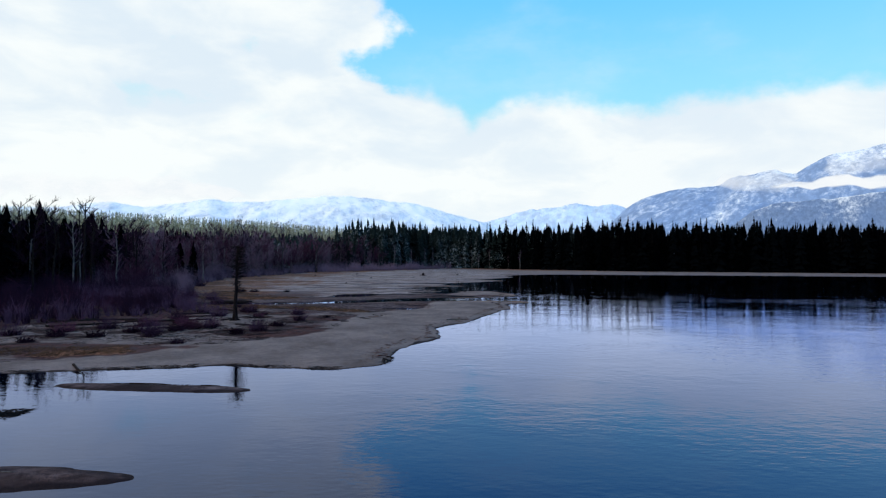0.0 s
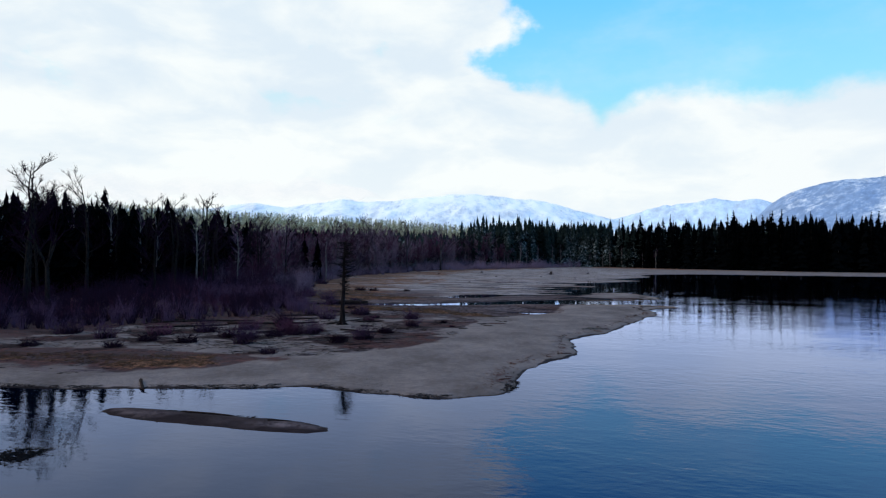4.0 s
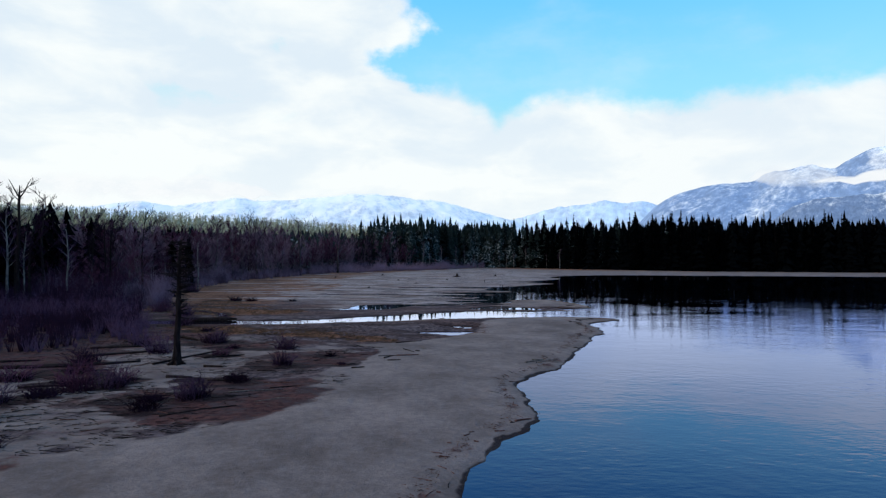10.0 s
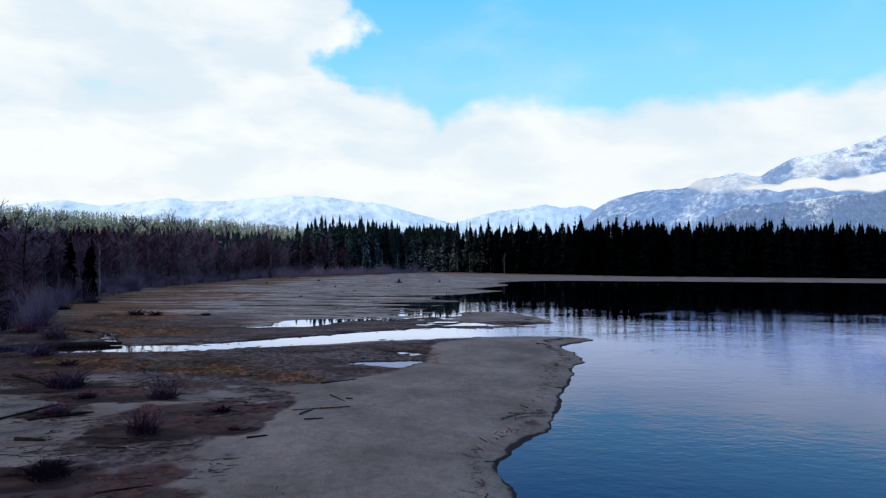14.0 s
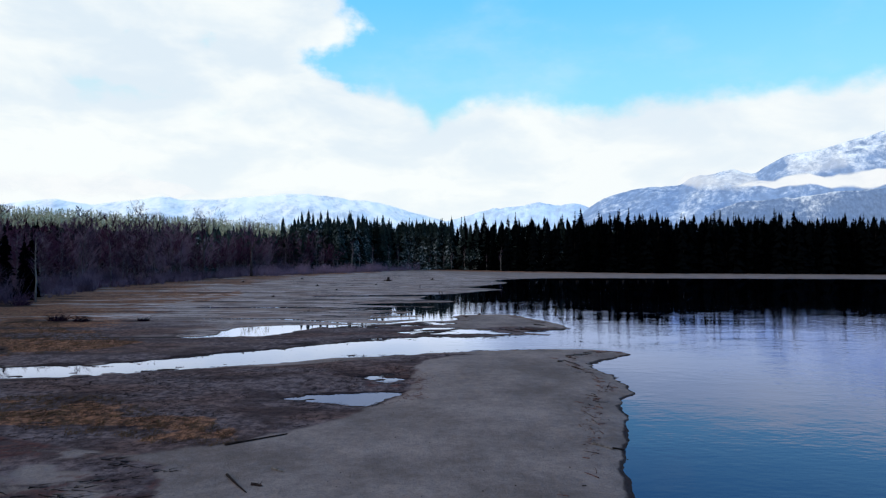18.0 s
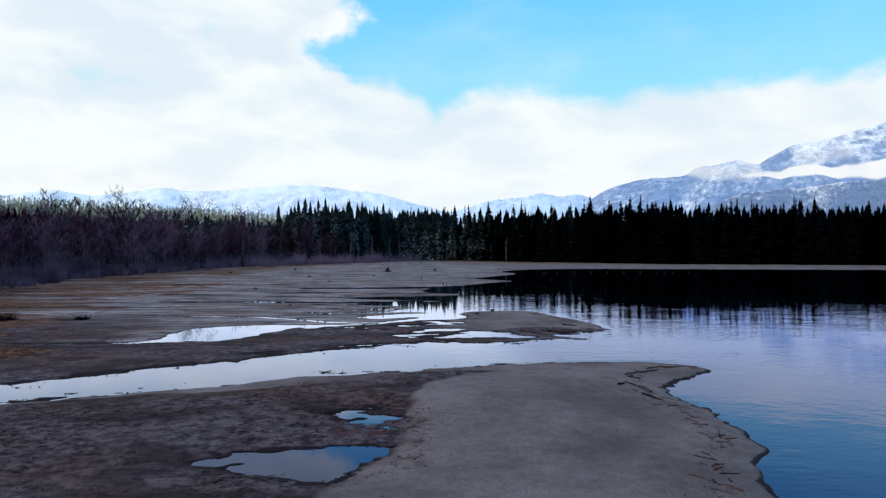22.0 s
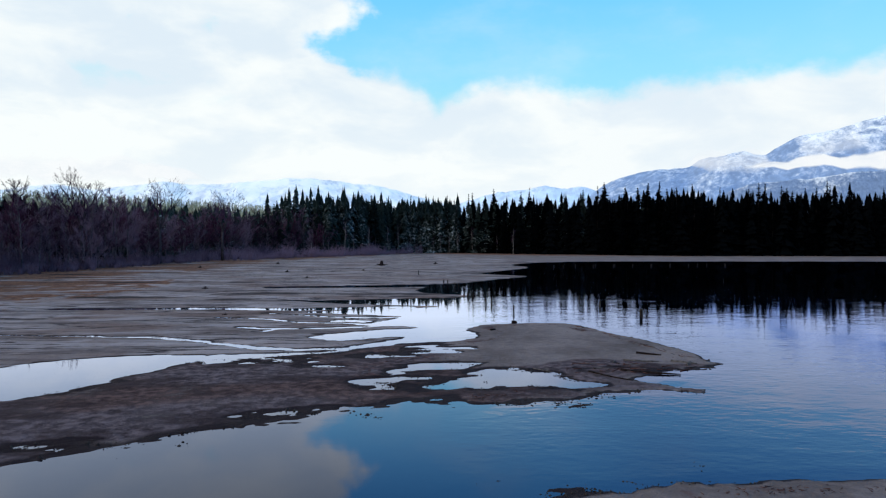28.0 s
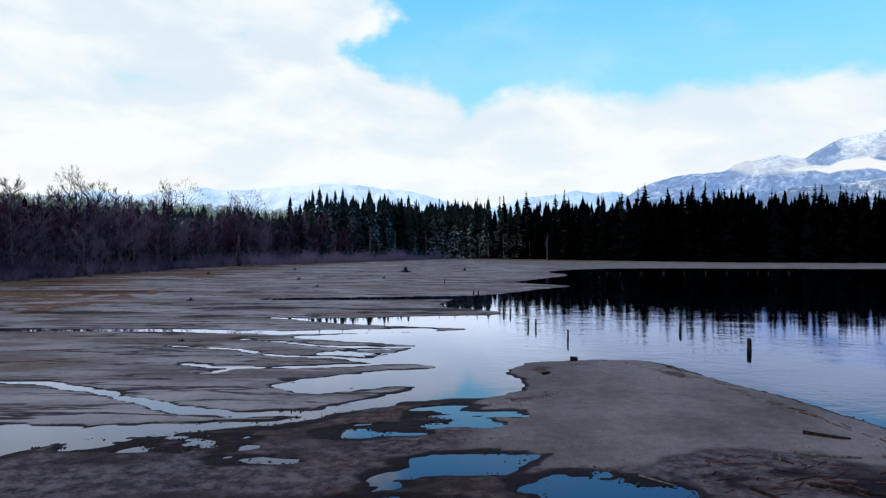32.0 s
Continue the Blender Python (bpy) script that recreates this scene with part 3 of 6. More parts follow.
def shore_distance(x, y):
    forest = inside_by(x, y, R_FOREST)
    wx, wy = x + 0.35 * fbm(x, y, 3.1, 3, 5), y + 0.35 * fbm(x, y, 3.1, 3, 25)
    front, mid, back = inside_by(wx, wy, R_FRONT), inside_by(wx, wy, R_MID), inside_by(wx, wy, R_BACK)
    mid = mid + 0.8 * fbm(x * 0.7, y * 1.6, 1.4, 4, 71) * (1 - step(y, 74, 80))
    land = np.maximum(np.maximum(front + (0.12 + 0.22 * step(x, -4, 0)) * fbm(x, y, 1.2, 4, 73), mid), back + 0.2 * fbm(x * 0.6, y * 1.4, 1.2, 3, 75))
    for bar in BARS:
        land = np.maximum(land, local(wx, wy, bar, 30, lambda a, b: inside_by(a, b, rounded(bar)), -30.0))
    px, py = wx + 1.1 * fbm(x * 0.7, y * 1.7, 1.1, 5, 77), wy + 0.9 * fbm(x * 0.7, y * 1.7, 1.1, 5, 79)
    for pool in POOLS:
        land = np.minimum(land, -local(px, py, pool, 15, lambda a, b: inside_by(a, b, rounded(pool))))
    for line, w0, w1 in STREAMS:
        land = np.minimum(land, -local(wx, wy, line, 15, lambda a, b: near_line(a, b, line, w0, w1)))
    ragged = (y > 44) * (y < 108) * (x < 15)
    land = land + ragged * (0.34 * fbm(x * 0.8, y * 1.5, 1.0, 3, 63) + 0.12 * fbm(x, y, 0.5, 2, 64)) * (land > -1.5) * (land < 1.5)
    # shallow rills that comb the far flats
    rill = fbm(x / 6.5, y + 0.05 * x, 2.4, 3, 61)
    zone = step(y, 96, 108) * step(x, -48, -20) * (1 - step(y, 215, 245)) * (1 - step(forest, -22, -8))
    land = np.minimum(land, 1.15 - 3.0 * (rill - 0.34) + (1 - zone) * 90)
    # low wet ground that the lake half covers
    low = 0.05 + 1.3 * fbm(x + 0.4 * y, y * 1.7, 1.5, 4, 88)
    for cx, cy, rx, ry in ((4.8, 81.6, 3.6, 2.8), (-5.0, 78.4, 5.5, 1.7), (3.2, 72.4, 5.5, 3.0), (0.5, 67.0, 7.5, 1.8), (1.4, 79.6, 3.6, 2.0), (-1.6, 76.6, 3.4, 0.9), (-7.5, 63.6, 5.0, 1.3), (-1.8, 87.6, 4.2, 2.0), (-0.5, 96.5, 5.0, 2.6), (0.0, 56.4, 3.0, 0.9)):
        wet = step(-np.hypot((x - cx) / rx, (y - cy) / ry) + 0.25 * fbm(x, y, 2.5, 2, 97), -1.0, -0.55)
        land = np.where(land > -0.6, np.minimum(land, low + (1 - wet) * 7), land)
        # drowned hummocks just off the bank
        land = np.where((land < 0) & (land > -1.6), np.maximum(land, (fbm(x * 0.8, y * 1.8, 1.2, 3, 99) - 0.42) * 1.2 * wet - (1 - wet)), land)
    # crumbs of mud that stand out of the channel along its banks
    crumb = 1.3 * (fbm(x * 0.7, y * 1.9, 1.0, 4, 101) - 0.16) + 0.45 * land
    fringe = (land < 0.02) & (land > -1.3) & (y > 44) & (y < 69) & (x < 12)
    land = np.where(fringe, np.maximum(land, np.minimum(crumb, 0.25)), land)
    return land, front, mid, back


def height(x, y, full=False):
    d, front, mid, back = shore_distance(x, y)
    forest = inside_by(x, y, R_FOREST)
    up = np.maximum(d, 0)
    low_lie = 1 - 0.72 * step(y, 52, 72)
    top = 0.015 + (0.20 * (1 - np.exp(-up / 0.9)) + 0.018 * np.minimum(up, 40)) * low_lie
    far = np.clip((np.hypot(x, y) - 260) / 400, 0, 1)
    top = top + step(forest, 0, 30) * 0.8 + np.clip(forest - 40, 0, 800) * 0.004
    # a wooded rise behind the left-hand trees
    hill = 60 * np.exp(-(((x + 760) / 420) ** 2 + ((y - 900) / 420) ** 2)) + 34 * np.exp(-(((x + 250) / 320) ** 2 + ((y - 1150) / 330) ** 2))
    top = top + hill * step(forest, 40, 260)
    top = top + low_lie * (0.035 * fbm(x, y, 2.2, 3, 7) + 0.07 * fbm(x, y, 9, 3, 9)) * step(d, 0.0, 2.5) * (1 - far)
    under = -0.16 * (1 - np.exp(np.minimum(d, 0) / 0.7)) + 0.07 * np.maximum(d, -40)
    z = np.where(d > 0, top, under)
    return (z, d, front, mid, back, forest) if full else z


def ground_z(x, y):
    return float(height(np.array([float(x)]), np.array([float(y)]))[0])


# ---- mesh helpers ----
def mesh_of(name, verts, faces, mat, smooth=False):
    me = bpy.data.meshes.new(name)
    me.from_pydata(verts, [], faces)
    if mat:
        me.materials.append(mat)
    if smooth:
        me.polygons.foreach_set("use_smooth", [True] * len(me.polygons))
    me.update()
    return me


def mesh_np(name, verts, faces, mat, smooth=False):
    """A mesh from arrays; faces is an (n, 3) or (n, 4) array."""
    me = bpy.data.meshes.new(name)
    n, k = faces.shape
    me.vertices.add(len(verts))
    me.vertices.foreach_set("co", np.ascontiguousarray(verts, np.float32).ravel())
    me.loops.add(n * k)
    me.loops.foreach_set("vertex_index", np.ascontiguousarray(faces, np.int32).ravel())
    me.polygons.add(n)
    me.polygons.foreach_set("loop_start", np.arange(n, dtype=np.int32) * k)
    if smooth:
        me.polygons.foreach_set("use_smooth", np.ones(n, bool))
    me.materials.append(mat)
    me.update(calc_edges=True)
    me.validate()
    return me


class Soup:
    """Gathers tubes and blades for one mesh."""

    def __init__(self):
        self.v, self.f = [], []

    def tube(self, pts, radii, sides=5, cap=True):
        first = len(self.v)
        for i, p in enumerate(pts):
            p = Vector(p)
            a = Vector(pts[min(i + 1, len(pts) - 1)]) - Vector(pts[max(i - 1, 0)])
            a.normalize()
            u = a.cross(Vector((0, 0, 1)) if abs(a.z) < 0.9 else Vector((1, 0, 0))).normalized()
            w = a.cross(u)
            for k in range(sides):
                t = 2 * math.pi * k / sides
                self.v.append(tuple(p + radii[i] * (math.cos(t) * u + math.sin(t) * w)))
        for i in range(len(pts) - 1):
            for k in range(sides):
                a, b = first + i * sides + k, first + i * sides + (k + 1) % sides
                self.f.append((a, b, b + sides, a + sides))
        if cap:
            self.f.append(tuple(first + k for k in reversed(range(sides))))
            self.f.append(tuple(first + (len(pts) - 1) * sides + k for k in range(sides)))

    def spike(self, a, b, r):
        a, b = Vector(a), Vector(b)
        d = (b - a).normalized()
        u = d.cross(Vector((0.3, 0.2, 1))).normalized() * r
        w = d.cross(u)
        i = len(self.v)
        self.v += [tuple(a + u), tuple(a - 0.5 * u + 0.87 * w), tuple(a - 0.5 * u - 0.87 * w), tuple(b)]
        self.f += [(i, i + 1, i + 3), (i + 1, i + 2, i + 3), (i + 2, i, i + 3)]

    def tri(self, a, b, c):
        i = len(self.v)
        self.v += [tuple(a), tuple(b), tuple(c)]
        self.f.append((i, i + 1, i + 2))

    def mesh(self, name, mat, smooth=False):
        return mesh_of(name, self.v, self.f, mat, smooth)


def spikes_np(name, base, tip, radius, mat):
    """Thin three-sided blades, all in one mesh."""
    n = len(base)
    d = tip - base
    d /= np.linalg.norm(d, axis=1, keepdims=True) + 1e-9
    u = np.cross(d, np.array([0.31, 0.17, 0.93]))
    u /= np.linalg.norm(u, axis=1, keepdims=True) + 1e-9
    w = np.cross(d, u)
    r = np.asarray(radius).reshape(-1, 1) * np.ones((n, 1))
    v = np.stack([base + u * r, base - 0.5 * u * r + 0.87 * w * r, base - 0.5 * u * r - 0.87 * w * r, tip], 1).reshape(-1, 3)
    i = np.arange(n)[:, None] * 4
    f = np.concatenate([i + [0, 1, 3], i + [1, 2, 3], i + [2, 0, 3]], 1).reshape(-1, 3)
    return mesh_np(name, v, f, mat)


def part(name, me, parent, label=""):
    ob = new(name, me)
    ob.parent = parent
    if label:
        ob["label"] = label
    return ob


def thing(name, label, category, group="", kind=""):
    return tagged(new(name), label, category, group, kind)


# ---- ground and water ----
def axis(runs, grow_lo, grow_hi, end_lo, end_hi):
    """Grid lines: runs of even spacing, then ever wider steps out to the ends."""
    mid = [v for lo, hi, spacing in runs for v in np.arange(lo, hi, spacing)]
    up, s, p = [], runs[-1][2], mid[-1]
    for limit, g in grow_hi + [(end_hi, 1.09)]:
        while p < limit:
            s *= g
            p += s
            up.append(p)
    down, s, p = [], runs[0][2], mid[0]
    for limit, g in grow_lo + [(end_lo, 1.09)]:
        while p > limit:
            s *= g
            p -= s
            down.append(p)
    return np.array(down[::-1] + mid + up)


def build_ground():
    xs = axis([(-44, -26, 0.45), (-26, 22, 0.26), (22, 30, 0.45)], [(-80, 1.02)], [(45, 1.02)], -6400, 6400)
    ys = axis([(-44, -17, 0.42), (-17, 30, 0.32), (30, 102, 0.26), (102, 124, 0.4)], [(-60, 1.05)], [(265, 1.011)], -6400, 6400)
    X, Y = np.meshgrid(xs, ys)
    x, y = X.ravel(), Y.ravel()
    z, d, front, mid, back, forest = height(x, y, True)
    nx, ny = len(xs), len(ys)
    i = (np.arange(ny - 1)[:, None] * nx + np.arange(nx - 1)[None]).ravel()
    me = mesh_np("ground", np.stack([x, y, z], 1), np.stack([i, i + 1, i + nx + 1, i + nx], 1), M_GROUND, True)
    n1, n2, n3, n4 = fbm(x, y, 7, 4, 31), fbm(x, y, 2.3, 3, 33), fbm(x / 5, y, 3.0, 4, 35), fbm(x * 0.6, y * 1.3, 0.9, 3, 39)
    mud = step(local(x, y, DARK_MUD, 12, lambda a, b: inside_by(a, b, rounded(DARK_MUD))) + 1.2 * n1 + 0.8 * n2, -0.6, 0.9)
    silt = step(local(x, y, SILT, 12, lambda a, b: inside_by(a, b, rounded(SILT))) + 1.1 * n1, -0.5, 0.5)
    mud = np.maximum(mud, silt * np.maximum(0.42 + 0.35 * n4, step(n1 + 0.5 * n2 + 0.4 * n4, -0.05, 0.35) * 0.9))
    mud = np.maximum(mud, step(mid, -0.5, 0.8) * (1 - step(x + 3.0 * n1 + 1.5 * n2 - np.where(y < 76, 30, 0), 4.0, 7.5)) * (0.75 + 0.25 * n2) * (front < 0))
    mud = np.maximum(mud, step(-np.hypot((x - 13.2) / 5.0, (y - 75.4) / 2.4) + 0.3 * n2, -1.05, -0.6) * 0.9)
    shore_line = step(y, 240, 262) * (1 - step(forest, 0, 5)) * step(forest, -46, -10) * step(x, 0, 30)
    mud = np.maximum(mud, step(-x + 7 * n1 + 5 * n3, 15, 27) * step(112 - y + 14 * n3, 0, 26) * step(mid, -40, 0.5) * (y > 60) * 0.85)
    flat = step(back - np.maximum(front, mid), -2, 3) * (y > 66) * (1 - step(x + 0.3 * (y - 240), 38, 60))
    litter = step(forest + 6 * n1, -5, 3) + step(forest + 9 * n1 + 5 * n2, -16, -5) * (y < 48) * 0.75 + silt * step(n1 - 0.3 * n2, 0.16, 0.4) * 0.8
    # drift line along the outer beach
    rim = np.exp(-((d - 1.2 - 0.7 * n1) / 0.8) ** 2) * (x > -3) * (y > -13) * (y < 96) * step(n2, -0.35, 0.3)
    litter = np.maximum(litter, 0.62 * rim * step(fbm(x, y, 1.1, 3, 37), -0.25, 0.3))
    for bar in BARS:
        mud = np.maximum(mud, 0.8 * step(local(x, y, bar, 6, lambda a, b: inside_by(a, b, bar)), -1.0, 0.5))
    for bed in RED_BEDS:
        litter = np.maximum(litter, 0.85 * step(local(x, y, bed, 8, lambda a, b: inside_by(a, b, rounded(bed))) + 2.4 * n1 + 1.4 * n2, -0.6, 1.6))
    litter = np.maximum(litter, 0.9 * step(-x + 8 * n1 + 6 * n3, 24, 42) * step(y, 46, 58) * (1 - step(y, 108, 150)) * step(n3 + 0.6 * n2, -0.25, 0.2) * (forest < 2))
    straw = np.zeros_like(x)
    for bed in STRAW_BEDS:
        straw = np.maximum(straw, step(local(x, y, bed, 8, lambda a, b: inside_by(a, b, rounded(bed))) + 2.6 * n1 + 1.6 * n2, -0.5, 2.2))
    edge_band = step(forest + 6 * n1 + 16 * n3, -32, -10) * step(y, 60, 90) * (1 - step(forest, -3, 4)) * (1 - step(x, -28, 30) * 0.6)
    straw = np.maximum(straw * (0.1 + 0.85 * step(n2 + 0.6 * n1 + 1.2 * n3, -0.3, 0.35)), 0.95 * edge_band * step(n3, -0.5, 0.1))
    bank = step(mid, -1, 0) * (y < 86) * (1 - step(x, 4, 9))
    wet = (1 - step(d + (0.35 + 0.5 * bank) * n2, 0.05 + 0.07 * bank, 0.38 + 0.6 * bank)) + 0.7 * flat * step(n3 + 0.3 * n2, 0.24, 0.44)
    straw = np.maximum(straw, 0.5 * shore_line * (1 - step(x, 60, 140)))
    litter = np.maximum(litter * (1 - 0.7 * shore_line), 0)
    for cx, cy, rx, ry in ((8.5, 70.6, 4.0, 1.0), (13.6, 74.6, 4.0, 1.4), (3.0, 72.8, 3.0, 1.2)):
        wet = np.maximum(wet, 0.9 * step(-np.hypot((x - cx) / rx, (y - cy) / ry) + 0.7 * n2 + 0.3 * n1, -1.1, -0.5) * step(n2 + n1 * 0.4 + n4, -0.25, 0.25))
    for bar in BARS:
        wet = np.maximum(wet, step(local(x, y, bar, 6, lambda a, b: inside_by(a, b, bar)), -0.8, 0.3) * (0.45 + 0.5 * n2))
    wet = wet + 0.35 * silt * step(n2 + 0.5 * n1, 0.35, 0.6)
    # ragged darker patches round the shrubs, reaching further to their left
    for sx, sy, k, sc in SHRUB_PLACES:
        near = np.hypot((x - sx + 0.9 * sc) / (3.0 * sc), (y - sy + 0.2) / (1.7 * sc))
        mat = step(-near + 0.8 * n2 + 0.4 * n1 + 0.5 * n4, -1.05, -0.45)
        wet, litter = np.maximum(wet, mat * (0.62 + 0.5 * n4)), np.maximum(litter, 0.8 * mat)
    straw = straw * 1.35
    for key, value in (("mud", mud), ("flat", flat), ("litter", litter), ("straw", straw), ("wet", wet)):
        at = me.attributes.new(key, "FLOAT", "POINT")
        at.data.foreach_set("value", np.clip(value, 0, 1).astype(np.float32))
    tagged(new("ground", me), "grey sand and dark mud shore flats", "ground", kind="structure")


def build_water():
    xs = axis([(-60, 60, 1.5)], [], [], -6400, 6400)
    ys = axis([(-60, 150, 1.5)], [], [], -6400, 6400)
    X, Y = np.meshgrid(xs, ys)
    x, y = X.ravel(), Y.ravel()
    front, mid, back = inside_by(x, y, R_FRONT), inside_by(x, y, R_MID), inside_by(x, y, R_BACK)
    land = np.maximum(np.maximum(front, mid), back)
    calm = np.maximum(step(land, np.where(x > 6, -1.0, -4.5), 0.5), step(9 - x + 0.1 * (y - 60), 0, 8) * (y > 45) * (y < 160))
    calm = np.maximum(calm * np.where(y < 20, 0.4, 1.0), step(-2 - x, 0, 12) * (y < 0) * 0.4)
    calm = np.maximum(calm, 0.80 * step(y + 0.5 * x, 88, 170))
    nx, ny = len(xs), len(ys)
    i = (np.arange(ny - 1)[:, None] * nx + np.arange(nx - 1)[None]).ravel()
    me = mesh_np("water", np.stack([x, y, 0 * x], 1), np.stack([i, i + 1, i + nx + 1, i + nx], 1), M_WATER, True)
    lee = step(12 - x + 0.1 * (y - 60), 0, 7) * step(y, 42, 50) * (1 - step(y, 118, 150))
    at = me.attributes.new("sheltered", "FLOAT", "POINT")
    at.data.foreach_set("value", np.clip(lee, 0, 1).astype(np.float32))
    at = me.attributes.new("calm", "FLOAT", "POINT")
    at.data.foreach_set("value", np.clip(calm, 0, 1).astype(np.float32))
    tagged(new("water", me), "blue lake water with light ripples and calm channels", "water", kind="structure")


build_ground()
build_water()


# ---- mountains and low cloud ----
def build_mountain(profile, near, far, crest, mat, label, seed, rough):
    """A range seen along headings: profile gives heading in degrees and crest height in metres."""
    a = np.radians(np.linspace(profile[0][0], profile[-1][0], 420))
    r = np.linspace(near, far, 46)
    A, R = np.meshgrid(a, r)
    crest_h = np.interp(np.degrees(A), [p[0] for p in profile], [p[1] for p in profile])
    up = np.clip((R - near) / (crest - near), 0, 1)
    shape = np.where(R <= crest, up ** 0.8 * 0.85 + 0.15 * up, 1 - 0.6 * np.clip((R - crest) / (far - crest), 0, 1))
    x, y = R * np.sin(A), R * np.cos(A)
    ridge = 1 - np.abs(fbm(x, y, 620, 6, seed))
    fold = 1 - np.abs(fbm(x, y, 210, 4, seed + 5))
    loose = np.where(R < crest, 1 - up ** 4, 0.4)
    z = crest_h * shape * (1 + rough * (ridge - 0.80) * loose + 0.10 * (fold - 0.75) * loose) + 9 * fbm(x, y, 70, 3, seed + 3) * up - 20 * (1 - up)
    n, k = len(a), len(r)
    i = (np.arange(k - 1)[:, None] * n + np.arange(n - 1)[None]).ravel()
    me = mesh_np("backdrop", np.stack([x, y, z], -1).reshape(-1, 3), np.stack([i, i + 1, i + n + 1, i + n], 1), mat, True)
    tagged(new("backdrop", me), label, "mountain", kind="structure")


def crests(points, distance):
    """Headings and heights in degrees, turned into crest heights in metres at a distance."""
    return [(h, max(0.0, distance * math.tan(radians(e)) + 7.5)) for h, e in points]


RIGHT_RANGE = crests([(13.8, 0), (15.5, 2.9), (16.7, 4.15), (17.6, 4.7), (18.5, 5.15), (20, 5.55), (21.3, 5.8), (24.3, 6.03), (25.0, 6.45), (25.8, 6.72), (28.3, 6.95), (29.7, 6.65), (31, 7.4), (32.2, 7.95),
                      (34, 8.22), (35.8, 8.62), (38.2, 9.25), (43, 10.2), (50, 9.8), (60, 7.6), (75, 4.6), (95, 1.6), (120, 0)], 3800)
FOOT_RANGE = crests([(23.5, 0), (25.5, 2.6), (27, 3.8), (28.5, 4.35), (32, 4.75), (36, 4.9), (42, 5.2), (55, 4.0), (75, 1.5), (90, 0)], 2330)
CENTRE_RANGE = crests([(1, 1.0), (4, 2.9), (5.7, 3.3), (7.5, 3.95), (8.8, 4.25), (10.3, 4.35), (12.7, 4.55), (14, 4.45), (15.6, 4.5), (17, 4.2), (20, 3.8), (25, 2.5)], 4300)
LEFT_RANGE = crests([(-60, 2.6), (-45, 3.2), (-30, 3.7), (-26.5, 4.3), (-24, 3.95), (-20.5, 4.5), (-19.1, 4.8), (-17.2, 4.45), (-14.9, 4.7), (-12, 5.0), (-9, 5.35), (-6, 5.2), (-2.8, 4.85), (0, 4.35), (1.8, 3.75),
                     (4.5, 3.05), (6.5, 2.4), (9, 0.6)], 4200)
build_mountain(RIGHT_RANGE, 2500, 4300, 3800, M_MOUNT_NEAR, "wooded mountain dusted with snow, blue distance haze in its colour", 41, 0.25)
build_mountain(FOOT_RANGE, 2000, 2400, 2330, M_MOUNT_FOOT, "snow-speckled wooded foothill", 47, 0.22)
build_mountain(CENTRE_RANGE, 3500, 4700, 4300, M_MOUNT_MID, "distant snowy ridge in the valley, paled by haze in its colour", 43, 0.2)
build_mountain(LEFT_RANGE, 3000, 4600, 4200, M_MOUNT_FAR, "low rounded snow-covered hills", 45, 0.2)


